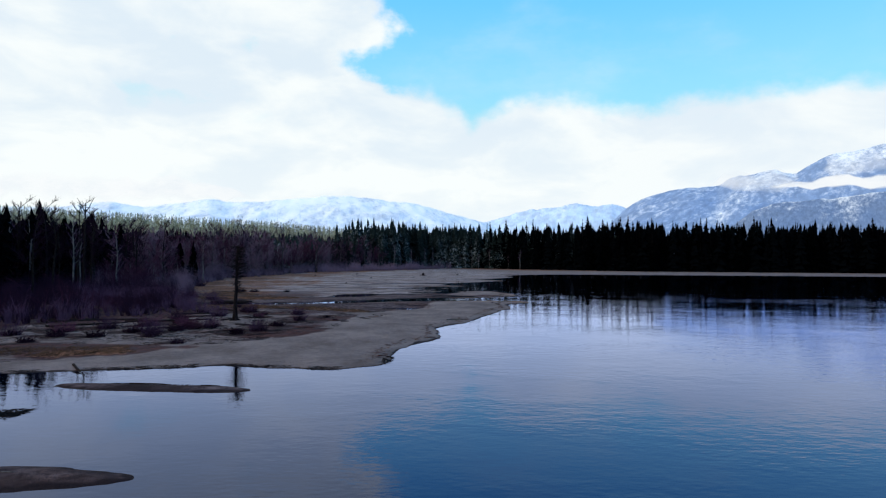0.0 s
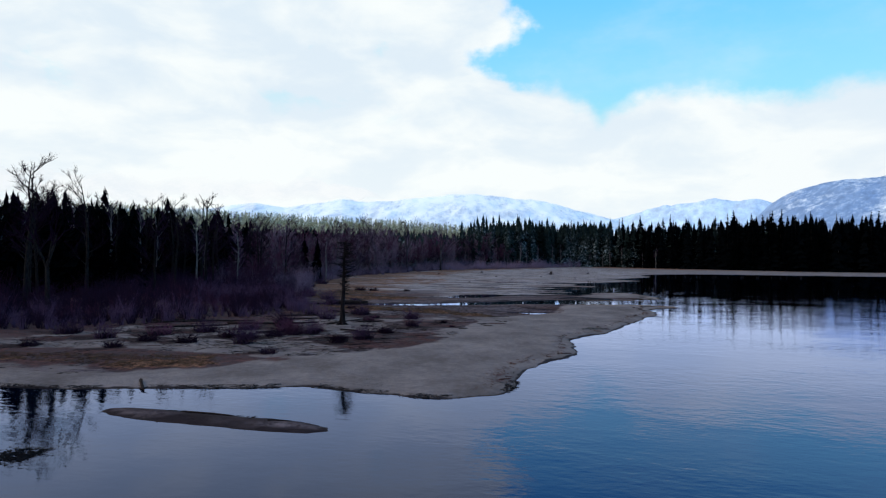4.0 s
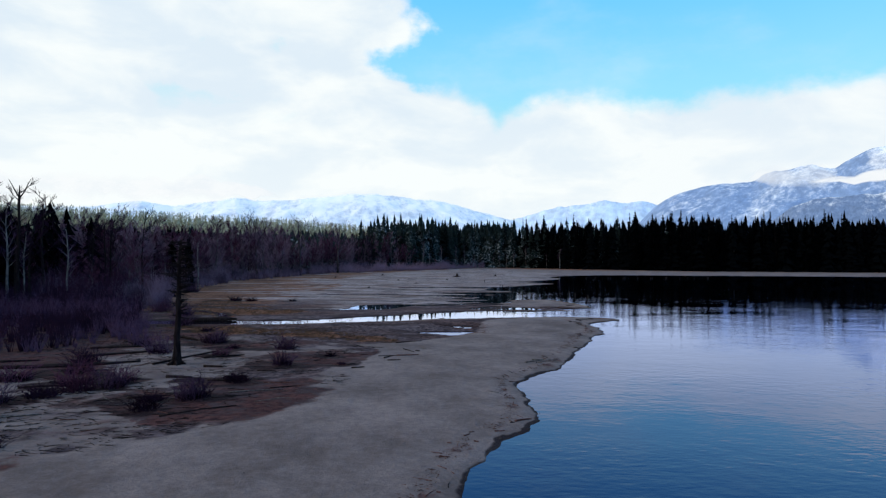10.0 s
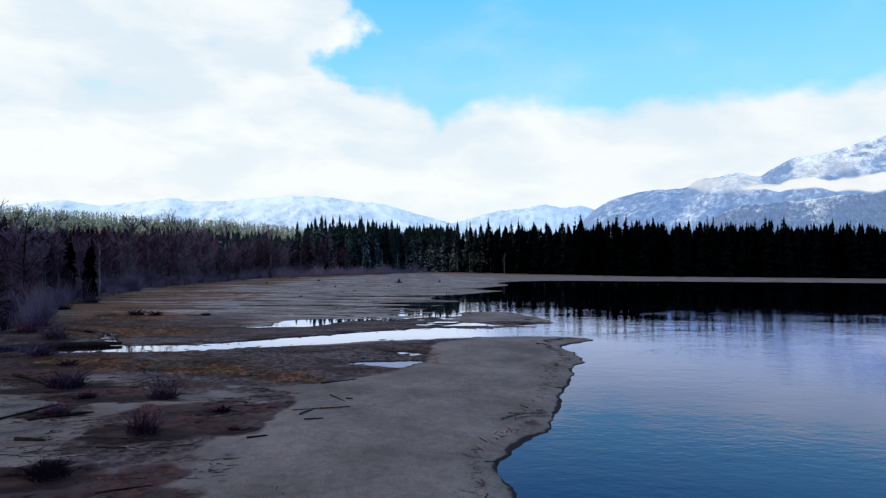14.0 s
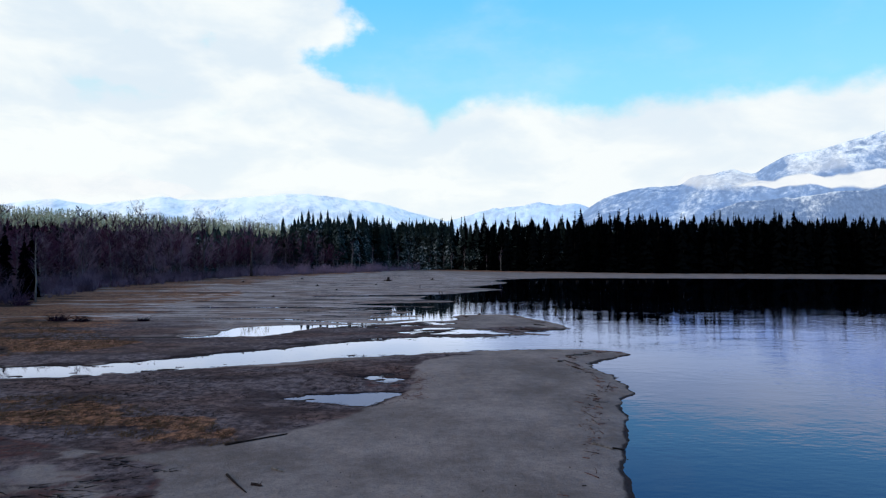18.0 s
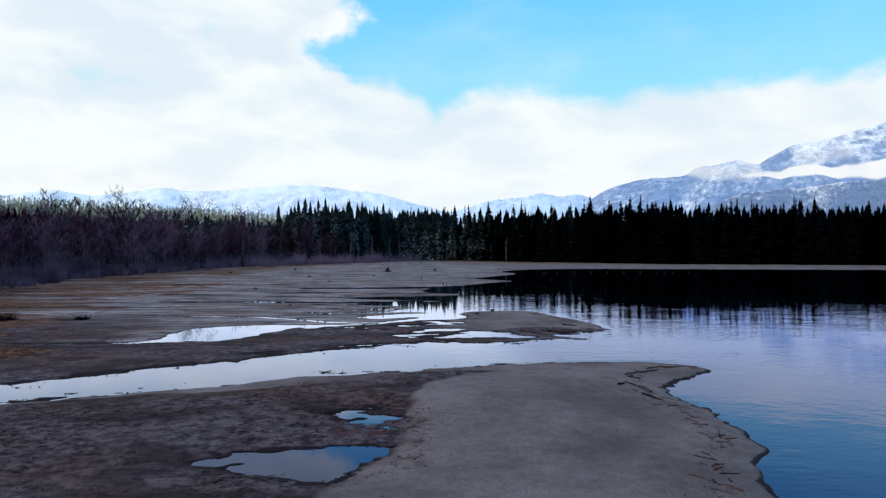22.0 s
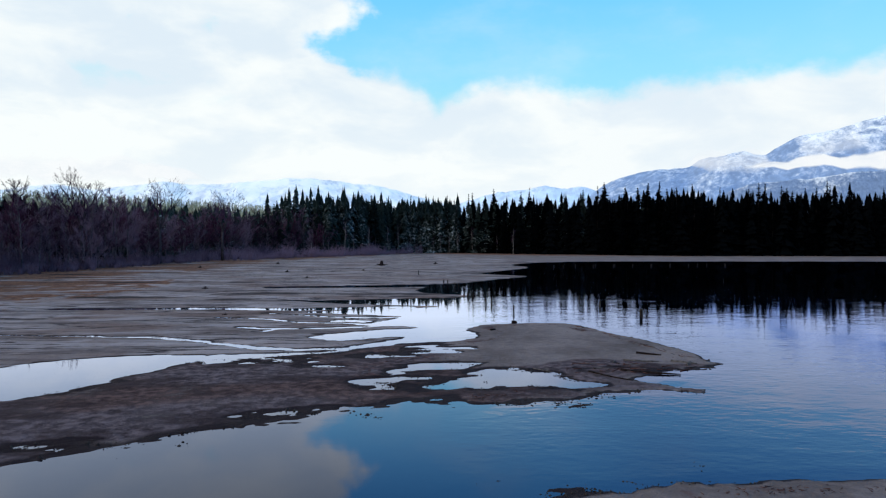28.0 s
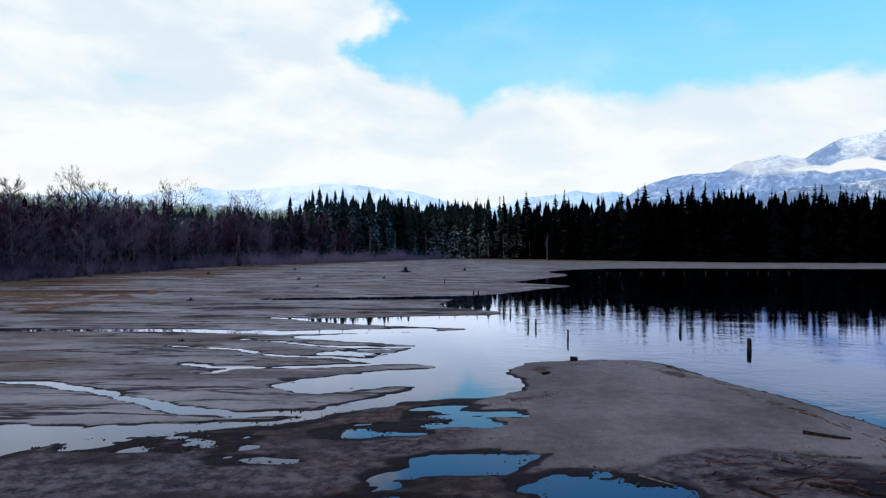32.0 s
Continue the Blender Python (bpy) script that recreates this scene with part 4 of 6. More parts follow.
def build_cloud_bank(az0, az1, el0, el1, r, label, seed, thick=1.0, solid=0.75):
    """A bank of low cloud that hangs before the slopes: a bellied, lens-shaped sheet with ragged, thinning edges."""
    n, k = 90, 18
    t = np.linspace(0, 1, n)
    A, E = np.meshgrid(np.radians(az0 + (az1 - az0) * t), np.linspace(0, 1, k))
    T = t[None] * np.ones((k, 1))
    R = r - 60 * np.sin(E * np.pi) + 40 * fbm(A * 40, E * 3, 1.0, 3, seed)
    span = step(T, 0, 0.35) * (1 - step(T, 0.7, 1)) * 0.75 + 0.25
    mid_el = (el0 + el1) / 2 + 0.22 * (el1 - el0) * fbm(A * 57, 0 * A, 2.5, 3, seed + 2)
    half = (el1 - el0) / 2 * span * (0.85 + 0.5 * fbm(A * 57, 0 * A + 9, 1.6, 3, seed + 4))
    z = R * np.tan(np.radians(mid_el + (E * 2 - 1) * half)) + 8
    i = (np.arange(k - 1)[:, None] * n + np.arange(n - 1)[None]).ravel()
    m, nt, b = material("cloud_" + str(seed), 1.0, 0.0)
    m.node_tree.nodes.remove(b)
    puff = n_noise(nt, 0.0062, 8, 0.62, "Position", (1, 1, 1.9))
    wide = n_noise(nt, 0.0021, 3, 0.5, "Position", (1, 1, 1.6))
    body = n_attr(nt, "body")
    lump = n_math(nt, "ADD", n_math(nt, "MULTIPLY", n_math(nt, "SUBTRACT", puff, 0.5), 1.5), n_math(nt, "MULTIPLY", n_math(nt, "SUBTRACT", wide, 0.5), 1.6))
    dens = n_math(nt, "MULTIPLY", n_math(nt, "ADD", n_math(nt, "MULTIPLY", body, 1.05), lump), n_range(nt, body, 0.0, 0.45))
    # the cloud glows in place of daylight on it; its shading is noise
    glow = nt.nodes.new("ShaderNodeEmission")
    shade = n_mix(nt, n_range(nt, puff, 0.35, 0.62), (0.88, 0.94, 1.0), (0.99, 1.02, 1.04))
    nt.links.new(shade, glow.inputs[0])
    glow.inputs[1].default_value = 0.95
    clear = nt.nodes.new("ShaderNodeBsdfTransparent")
    mx = nt.nodes.new("ShaderNodeMixShader")
    nt.links.new(n_range(nt, dens, 0.12, solid, 0.0, 0.97 * thick), mx.inputs[0])
    nt.links.new(clear.outputs[0], mx.inputs[1])
    nt.links.new(glow.outputs[0], mx.inputs[2])
    nt.links.new(mx.outputs[0], nt.nodes["Material Output"].inputs[0])
    me = mesh_np("backdrop", np.stack([R * np.sin(A), R * np.cos(A), z], -1).reshape(-1, 3), np.stack([i, i + 1, i + n + 1, i + n], 1), m, True)
    value = np.sin(E * np.pi) ** 0.8 * step(T, 0, 0.18) * (1 - step(T, 0.82, 1))
    at = me.attributes.new("body", "FLOAT", "POINT")
    at.data.foreach_set("value", value.ravel().astype(np.float32))
    tagged(new("backdrop", me), label, "cloud", kind="structure")


build_cloud_bank(25.4, 68, 4.7, 6.7, 2450, "white bank of low cloud before the mountain", 3)
build_cloud_bank(23.5, 30.5, 5.0, 7.4, 2520, "thin wisps of cloud on the slope", 5, 0.62, 1.25)
build_cloud_bank(31.5, 36.5, 5.4, 8.8, 2500, "torn wisps of cloud near the summit", 8, 0.55, 1.4)
build_cloud_bank(-54, -13, 3.6, 6.6, 2900, "pale mist over the low hills", 11, 0.8, 1.1)


# ---- conifers ----
def fir_meshes(seed, tall, spread, needle, bare=0.12, gap=0.0):
    """Trunk and crown of a fir: whorls of drooping boughs, each a spray of flat blades."""
    rng = random.Random(seed)
    lean = (rng.uniform(-0.3, 0.3), rng.uniform(-0.3, 0.3))
    t = Soup()
    zs = [0, 0.25, 0.5, 0.75, 0.93]
    t.tube([(lean[0] * z * z, lean[1] * z * z, tall * z - (0.6 if z == 0 else 0)) for z in zs], [tall * 0.014 * (1.0 - z) + 0.02 for z in zs], 7)
    c = Soup()
    z = tall * bare
    waves = [(rng.uniform(0, 6.28), rng.uniform(9, 26), rng.uniform(0.07, 0.17)) for _ in range(3)]
    heavy = rng.uniform(0, 6.28)
    while z < tall * 0.985:
        f = z / tall
        lump = 1 + sum(w * math.sin(p + k * f) for p, k, w in waves)
        reach = (spread * (1 - f) ** 0.9 * (0.6 + 0.4 * min(1, f * 6)) * lump + 0.22) * rng.uniform(0.8, 1.15)
        for b in range(rng.randint(6, 9)):
            if rng.random() < gap:
                continue
            a = rng.uniform(0, 2 * math.pi)
            ln = reach * rng.uniform(0.5, 1.2) * (1 + 0.16 * math.cos(a - heavy))
            droop = rng.uniform(0.05, 0.5) * ln * (1.1 - f)
            dx, dy = math.cos(a), math.sin(a)
            ox, oy = lean[0] * f * f, lean[1] * f * f
            root = Vector((ox, oy, z))
            midp = Vector((ox + dx * ln * 0.55, oy + dy * ln * 0.55, z + 0.10 * ln - droop * 0.3))
            tip = Vector((ox + dx * ln, oy + dy * ln, z - droop))
            side = Vector((-dy, dx, 0))
            w = ln * rng.uniform(0.18, 0.32)
            hang = Vector((0, 0, -w * rng.uniform(0.3, 0.9)))
            c.tri(root, midp + side * w + hang, tip)
            c.tri(root, tip, midp - side * w + hang)
            rise = Vector((0, 0, ln * rng.uniform(0.10, 0.30) + 0.1))
            c.tri(root + rise, tip, root - rise * rng.uniform(1.2, 2.2))
            c.tri(midp + rise * 0.6, tip - rise * 0.3, midp - rise * 1.5 + side * w * 0.4)
            for s in (-1, 1):
                q = root.lerp(midp, rng.uniform(0.5, 0.9))
                c.tri(q, q + side * s * w * 1.5 + (tip - root) * 0.22 + hang, q + (tip - root) * 0.2)
                q = midp.lerp(tip, rng.uniform(0.1, 0.4))
                c.tri(q, q + side * s * w * 1.1 + (tip - root) * 0.20 + hang, q + (tip - root) * 0.15)
        z += tall * rng.uniform(0.015, 0.027)
    c.spike((lean[0], lean[1], tall * 0.96), (lean[0], lean[1], tall * 1.0), 0.10)
    return t.mesh("trunk", M_BARK, True), c.mesh("crown", needle)


FIRS = []
for s, (tall, spread, needle, bare, gap) in enumerate([(27, 3.9, M_NEEDLE, 0.05, 0.05), (29, 4.3, M_NEEDLE, 0.06, 0.1), (24, 3.8, M_NEEDLE, 0.04, 0.0), (30, 3.3, M_NEEDLE, 0.08, 0.2),
                                                      (29, 5.0, M_NEEDLE_SHADE, 0.03, 0.05), (26, 4.8, M_NEEDLE_SHADE, 0.02, 0.0), (31, 3.9, M_NEEDLE_SHADE, 0.04, 0.15), (22, 4.2, M_NEEDLE_SHADE, 0.02, 0.0)]):
    FIRS.append((*fir_meshes(100 + s, tall, spread, needle, bare, gap), tall))


def plant_fir(x, y, kind, scale, turn, label, group):
    trunk, crown, tall = FIRS[kind]
    wide = 0.75 + 0.5 * ((turn * 7.3) % 1.0)
    e = thing("conifer", label, "tree", group)
    e.matrix_world = Matrix.Translation((x, y, ground_zs(x, y))) @ Matrix.Rotation(turn, 4, "Z") @ Matrix.Diagonal((scale * wide, scale * wide, scale, 1))
    part("trunk", trunk, e)
    part("crown", crown, e)


GZ = {}


def ground_zs(x, y):
    key = (round(x, 3), round(y, 3))
    if key not in GZ:
        GZ[key] = ground_z(x, y)
    return GZ[key]


def warm_up(points):
    zz = height(np.array([p[0] for p in points], float), np.array([p[1] for p in points], float))
    for p, z in zip(points, zz):
        GZ[(round(p[0], 3), round(p[1], 3))] = float(z)


def along(line, spacing, rng, inset, jitter):
    """Places along a line, moved inland by inset metres."""
    out = []
    for (ax, ay), (bx, by) in zip(line, line[1:]):
        ln = math.hypot(bx - ax, by - ay)
        nx, ny = -(by - ay) / ln, (bx - ax) / ln
        k = max(1, int(ln / spacing))
        for i in range(k):
            t = (i + rng.random()) / k
            d = inset + rng.uniform(-jitter, jitter)
            out.append((ax + (bx - ax) * t + nx * d, ay + (by - ay) * t + ny * d))
    return out


# the edge of the forest, walked so that inland lies to the left of the walk
EDGE_FAR = [(-26, 336), (2, 396), (35, 388), (66, 358), (123, 317), (180, 309), (260, 294), (400, 256)]

rng = random.Random(5)
spots = []
for inset, jit, gap in ((3, 2.0, 3.7), (8, 3, 4.2)):
    for x, y in along(EDGE_FAR, gap, rng, inset, jit):
        # further right more firs take the needles with painted shade
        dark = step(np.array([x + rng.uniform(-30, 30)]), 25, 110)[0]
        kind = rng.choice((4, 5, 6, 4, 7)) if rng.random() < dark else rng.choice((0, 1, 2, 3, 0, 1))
        spots.append((x, y, kind, rng.choice((0.60, 0.70, 0.76, 0.78, 0.82, 0.84, 0.86, 0.88, 0.94)) * rng.uniform(0.95, 1.05) * (1.16 if x > 60 else 1.06 + 0.14 * (y > 365)) * (1 + 0.12 * float(fbm(np.array([x]), np.array([y]), 26.0, 2, 15)[0]))))
for x, y in along([(-48, 308), (-26, 338), (0, 392)], 3.2, rng, 9, 4):
    spots.append((x, y, rng.choice((0, 1, 2, 3)), rng.uniform(0.72, 0.98)))
for k in range(16):
    spots.append((rng.uniform(-14, 18), rng.uniform(399, 412), rng.choice((0, 1, 2, 3, 5)), rng.uniform(0.85, 1.08)))
# shade-coloured firs behind the bare trees and among the near left-hand wood
for x, y, kind, sc in [(-92, 66, 5, 0.60), (-84, 48, 7, 0.74), (-97, 52, 4, 0.56), (-108, 40, 5, 0.66), (-74, 62, 7, 0.6),
                       (-118, 78, 4, 0.58), (-101, 88, 5, 0.6), (-88, 96, 7, 0.64), (-81, 30, 5, 0.74), (-93, 22, 4, 0.70), (-110, 12, 6, 0.6), (-126, 52, 6, 0.62),
                       (-70, 46, 7, 0.6), (-66, 36, 5, 0.55), (-132, 20, 4, 0.75)]:
    spots.append((x, y, kind, sc))
for x, y, sc in ((-66, 124, 0.55), (-71, 127, 0.62), (-69, 132, 0.58), (-76, 129, 0.52)):
    spots.append((x, y, 7, sc))
for k in range(30):
    t = k / 30
    spots.append((-92 - 30 * rng.random() - 18 * (1 - t), 88 + 110 * t + rng.uniform(-4, 4), rng.choice((4, 5, 7, 5)), rng.uniform(0.42, 0.56)))
warm_up(spots)
for x, y, kind, sc in spots:
    if kind >= 4:
        plant_fir(x, y, kind, sc, rng.uniform(0, 6.28), "tall fir standing at the forest edge, shade put into its needles", "firs of the lakeside forest")
    else:
        plant_fir(x, y, kind, sc, rng.uniform(0, 6.28), "tall green fir dusted with snow at the forest edge", "firs of the lakeside forest")


def fir_mass(name, pts, tall, spread, per, mat, label, seed):
    """Far woods: many small firs in one mesh, each a ragged stack of boughs."""
    g = np.random.default_rng(seed)
    pts = np.asarray(pts, float)
    n = len(pts)
    zg = height(pts[:, 0], pts[:, 1])
    H = tall * (g.uniform(0.80, 0.98, n) + 0.16 * g.random(n) ** 5)
    f = g.uniform(0.02, 1.0, (n, per)) ** 0.9
    a = g.uniform(0, 2 * np.pi, (n, per))
    ln = spread * g.uniform(0.7, 1.15, (n, 1)) * (1 - f) ** 0.75 * g.uniform(0.55, 1.2, (n, per)) + 0.35
    base = np.stack([pts[:, :1] + 0 * f, pts[:, 1:2] + 0 * f, zg[:, None] + H[:, None] * f], -1)
    out = np.stack([np.cos(a), np.sin(a), -g.uniform(0.2, 0.6, (n, per))], -1) * ln[..., None]
    side = np.stack([-np.sin(a), np.cos(a), 0 * a], -1) * (ln * g.uniform(0.3, 0.5, (n, per)))[..., None]
    up = np.array([0, 0, 1.0]) * (H * 0.07)[:, None, None]
    v = np.stack([base + up, base + out + side, base + out - side], 2).reshape(-1, 3)
    top = np.stack([np.stack([pts[:, 0], pts[:, 1], zg + H * 1.0], -1), np.stack([pts[:, 0] - spread * 0.2, pts[:, 1], zg + H * 0.88], -1), np.stack([pts[:, 0] + spread * 0.2, pts[:, 1] + 0.2, zg + H * 0.88], -1)], 1).reshape(-1, 3)
    v = np.concatenate([v, top])
    me = mesh_np(name, v, np.arange(len(v)).reshape(-1, 3), mat)
    tagged(new(name, me), label, "forest", kind="stuff")


rng = random.Random(9)
deep = []
for inset, jit, gap in ((5, 3, 3.6), (10, 3, 3.6), (14, 3, 3.4), (19, 4, 3.6), (26, 4, 3.6), (34, 5, 3.6), (44, 6, 4)):
    deep += along(EDGE_FAR, gap, rng, inset, jit)
deep += [(rng.uniform(-24, 26), rng.uniform(401, 440)) for _ in range(190)]
high = [p for p in deep if -60 < p[0] < 36]
green = [p for p in deep if p[0] <= -60]
deep = [p for p in deep if p[0] >= 36]
fir_mass("forest_interior", high, 28.5, 4.6, 150, M_NEEDLE, "frosted dark green firs at the head of the bay", 6)
while len(green) < 1300:
    x, y = rng.uniform(-330, 6), rng.uniform(270, 450)
    if inside_by(np.array([x]), np.array([y]), FOREST)[0] > 14:
        (high if x > -62 else green).append((x, y))
fir_mass("forest_interior", green, 19.5, 3.7, 110, M_NEEDLE, "frosted dark green firs behind the bare trees", 4)
fir_mass("forest_interior", deep, 27.0, 5.0, 160, M_NEEDLE_SHADE, "dense firs deep in the lakeside forest, shade put into their colour", 1)
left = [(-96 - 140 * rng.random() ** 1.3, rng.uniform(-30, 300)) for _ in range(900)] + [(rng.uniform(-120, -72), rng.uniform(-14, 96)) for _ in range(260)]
fir_mass("forest_interior", left, 16.5, 3.6, 70, M_NEEDLE_SHADE, "dense firs behind the bare trees, shade put into their colour", 2)
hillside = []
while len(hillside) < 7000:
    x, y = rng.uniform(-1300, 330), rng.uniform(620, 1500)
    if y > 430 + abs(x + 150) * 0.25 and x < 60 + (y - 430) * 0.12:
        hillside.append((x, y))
fir_mass("wooded_hillside", hillside, 19, 3.4, 26, M_NEEDLE_SUN, "pale green firs on a far rise, sunlight put into their colour", 3)


# ---- bare trees ----
def bare_tree_meshes(seed, tall, bark, twig, spread=0.28, limbs=15, first=0.3, twigs=7, rise=0.75, split=False, girth=0.013, fine=0.019):
    r = random.Random(seed)
    t, c = Soup(), Soup()
    arms = []
    pts, rad = [], []
    x = y = 0.0
    for i in range(7):
        f = i / 6
        pts.append((x, y, tall * 0.92 * f - (0.5 if i == 0 else 0)))
        rad.append(tall * girth * (1 - f) ** 0.8 + 0.03)
        x += r.uniform(-0.02, 0.02) * tall
        y += r.uniform(-0.02, 0.02) * tall
    t.tube(pts, rad, 6)

    def at(f):
        q = min(5.999, f / 0.92 * 6)
        i = int(q)
        return Vector(pts[i]).lerp(Vector(pts[i + 1]), q - i)

    for k in range(limbs):
        f = first + (0.9 - first) * (k + r.random()) / limbs
        a = r.uniform(0, 6.283)
        ln = tall * spread * (1.15 - 0.75 * f) * r.uniform(0.7, 1.2)
        p = at(f)
        d = Vector((math.cos(a), math.sin(a), rise * r.uniform(0.6, 1.5))).normalized()
        q1 = p + d * ln * 0.5
        q2 = q1 + (d + Vector((0, 0, 0.35))).normalized() * ln * 0.5
        arm = Soup() if split else t
        arm.tube([p, q1, q2], [0.045 * tall / 15 + 0.02, 0.03, 0.012], 4, False)
        if split:
            arms.append(arm.mesh("limb", bark, True))
        for j in range(7):
            s = r.uniform(0.25, 1.0)
            b = p.lerp(q1, s * 2) if s < 0.5 else q1.lerp(q2, s * 2 - 1)
            e = (d + Vector((r.uniform(-0.9, 0.9), r.uniform(-0.9, 0.9), r.uniform(-0.1, 0.9)))).normalized()
            sl = ln * r.uniform(0.28, 0.55)
            tip = b + e * sl
            c.spike(b, tip, 0.028)
            for _ in range(twigs):
                b2 = b.lerp(tip, r.uniform(0.2, 1.0))
                e2 = (e + Vector((r.uniform(-1, 1), r.uniform(-1, 1), r.uniform(-0.3, 1.0)))).normalized()
                c.spike(b2, b2 + e2 * sl * r.uniform(0.35, 0.8), fine)
    return t.mesh("trunk", bark, True), c.mesh("crown", twig), arms


ALDERS = [(*bare_tree_meshes(200 + i, h, M_ALDER, (M_TWIG_FAR, M_TWIG_RED, M_TWIG_FAR)[i % 3], sp, 18, 0.16, 15, 0.9, False, 0.0075), h)
          for i, (h, sp) in enumerate([(14, 0.28), (12, 0.36), (16, 0.26), (13, 0.33), (15, 0.30), (11, 0.40)])]
def cottonwood_meshes(seed, tall, bark, twig):
    """A short trunk that forks again and again into a rounded crown of fine twigs."""
    r = random.Random(seed)
    t, c, arms = Soup(), Soup(), []
    fork = Vector((r.uniform(-0.4, 0.4), r.uniform(-0.4, 0.4), tall * 0.40))
    t.tube([(0, 0, -0.5), fork * 0.5 + Vector((r.uniform(-0.2, 0.2), 0, 0)), fork], [tall * 0.019, tall * 0.016, tall * 0.013], 8)

    def grow(p, d, ln, rad, level, soup):
        bend = Vector((r.uniform(-0.25, 0.25), r.uniform(-0.25, 0.25), r.uniform(-0.05, 0.2)))
        q = p + d * ln * 0.5
        e = (d + bend).normalized()
        w = q + e * ln * 0.5
        if level < 3:
            (c if level else soup).tube([p, q, w], [rad, rad * 0.85, rad * 0.66], 5 if level else 6, False)
        else:
            c.spike(p, w, max(rad, 0.032))
        if level == 5:
            return
        for k in range(3 if level in (1, 3, 4) else 2):
            a, out = r.uniform(0, 6.283), r.uniform(0.35, 0.8)
            side = e.cross(Vector((math.cos(a), math.sin(a), 0.3))).normalized()
            grow(q.lerp(w, r.uniform(0.5, 1.0)) if k else w, (e + side * out + Vector((0, 0, 0.08))).normalized(), ln * r.uniform(0.62, 0.82), rad * 0.6, level + 1, soup)

    for k in range(5):
        a = k * 1.257 + r.uniform(-0.3, 0.3)
        lean = r.uniform(0.2, 0.62)
        arm = Soup()
        grow(fork * r.uniform(0.82, 1.0), Vector((math.cos(a) * lean, math.sin(a) * lean, 1)).normalized(), tall * r.uniform(0.17, 0.22), tall * 0.0085, 0, arm)
        arms.append(arm.mesh("limb", bark, True))
    return t.mesh("trunk", bark, True), c.mesh("crown", twig), arms


COTTONS = [(*cottonwood_meshes(230 + i, h, b, w), h) for i, (h, b, w) in enumerate([(26, M_ALDER_DARK, M_TWIG), (24, M_ALDER_DARK, M_TWIG), (24, M_BARK, M_TWIG_DARK)])]
BIRCHES = [(*bare_tree_meshes(240 + i, h, M_BIRCH, M_TWIG, 0.17, 14, 0.35, 5, 1.2), h) for i, h in enumerate([17, 15])]


def plant_bare(meshes, x, y, sc, turn, label, group, name="bare_tree"):
    e = thing(name, label, "tree", group)
    e.matrix_world = Matrix.Translation((x, y, ground_zs(x, y))) @ Matrix.Rotation(turn, 4, "Z") @ Matrix.Scale(sc, 4)
    part("trunk", meshes[0], e)
    part("crown", meshes[1], e)
    for arm in meshes[2]:
        part("limb", arm, e)


# bark and twigs coloured near black for the shade deep in the wood
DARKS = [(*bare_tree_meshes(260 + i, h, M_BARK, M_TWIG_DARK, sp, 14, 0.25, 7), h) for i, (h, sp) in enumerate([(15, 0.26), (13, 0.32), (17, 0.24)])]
rng = random.Random(21)
EDGE_LEFT = [(-23, 338), (-50, 298), (-62, 266), (-65, 220), (-72, 170), (-70, 134), (-64, 102)][::-1]
spots = []
for inset, jit, gap in ((5, 4, 4.6), (11, 4, 4.0), (18, 4, 4.0), (25, 4, 4.0), (32, 4, 4.4)):
    for x, y in along(EDGE_LEFT, gap, rng, inset, jit):
        spots.append((x, y, rng.randrange(6), rng.choice((0.65, 0.8, 0.95, 1.05, 1.15)) * (1.0 + 0.1 * min(1, max(0, (y - 120) / 90)))))
for x, y in [(-58, 84), (-64, 92), (-70, 100), (-76, 108), (-66, 112), (-80, 96), (-72, 120), (-62, 76), (-68, 80), (-84, 116), (-78, 86), (-90, 106)]:
    spots.append((x, y, rng.choice((1, 4)), rng.uniform(0.6, 0.8)))
for _ in range(80):
    x = rng.uniform(-125, -62)
    spots.append((x, rng.uniform(0, 90) + (0 if x < -80 else 18), rng.choice((0, 2, 3, 5)), rng.uniform(0.9, 1.2)))
birches = [(-66, 62, 0, 0.9), (-60, 66, 1, 0.85), (-72, 58, 1, 1.0), (-80, 66, 0, 1.0), (-69, 70, 1, 0.8), (-88, 58, 0, 1.05), (-76, 50, 0, 0.95), (-95, 48, 1, 1.1), (-62, 120, 1, 0.8), (-84, 40, 1, 1.0)]
for x, y in along([(-34, 322), (-12, 352), (8, 392), (40, 384), (64, 358)], 6.5, rng, 0.5, 2.5):
    birches.append((x, y, rng.randrange(2), rng.uniform(0.55, 0.95)))
cottons = [(-56, 14, 2, 0.66), (-63, 3, 2, 0.62), (-66.5, 235.5, 0, 1.04), (-76.5, 211.5, 1, 1.06), (-56, 263, 0, 1.0)]
warm_up(spots + birches + cottons)
for x, y, k, sc in spots:
    red = k in (1, 4)
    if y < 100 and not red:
        plant_bare(DARKS[k % 3], x, y, sc, rng.uniform(0, 6.28), "leafless tree deep in the wood, shade put into its colour", "bare trees by the flats")
        continue
    plant_bare(ALDERS[k], x, y, sc, rng.uniform(0, 6.28), "leafless alder with reddish-purple twigs" if red else "leafless grey-brown alder at the edge of the wood", "bare trees by the flats")
for x, y, k, sc in birches:
    plant_bare(BIRCHES[k], x, y, sc, rng.uniform(0, 6.28), "slender leafless birch with a pale trunk", "pale birches", "birch")
for x, y, k, sc in cottons:
    plant_bare(COTTONS[k], x, y, sc, rng.uniform(0, 6.28), "tall leafless cottonwood with a broad crown", "tall cottonwoods", "cottonwood")


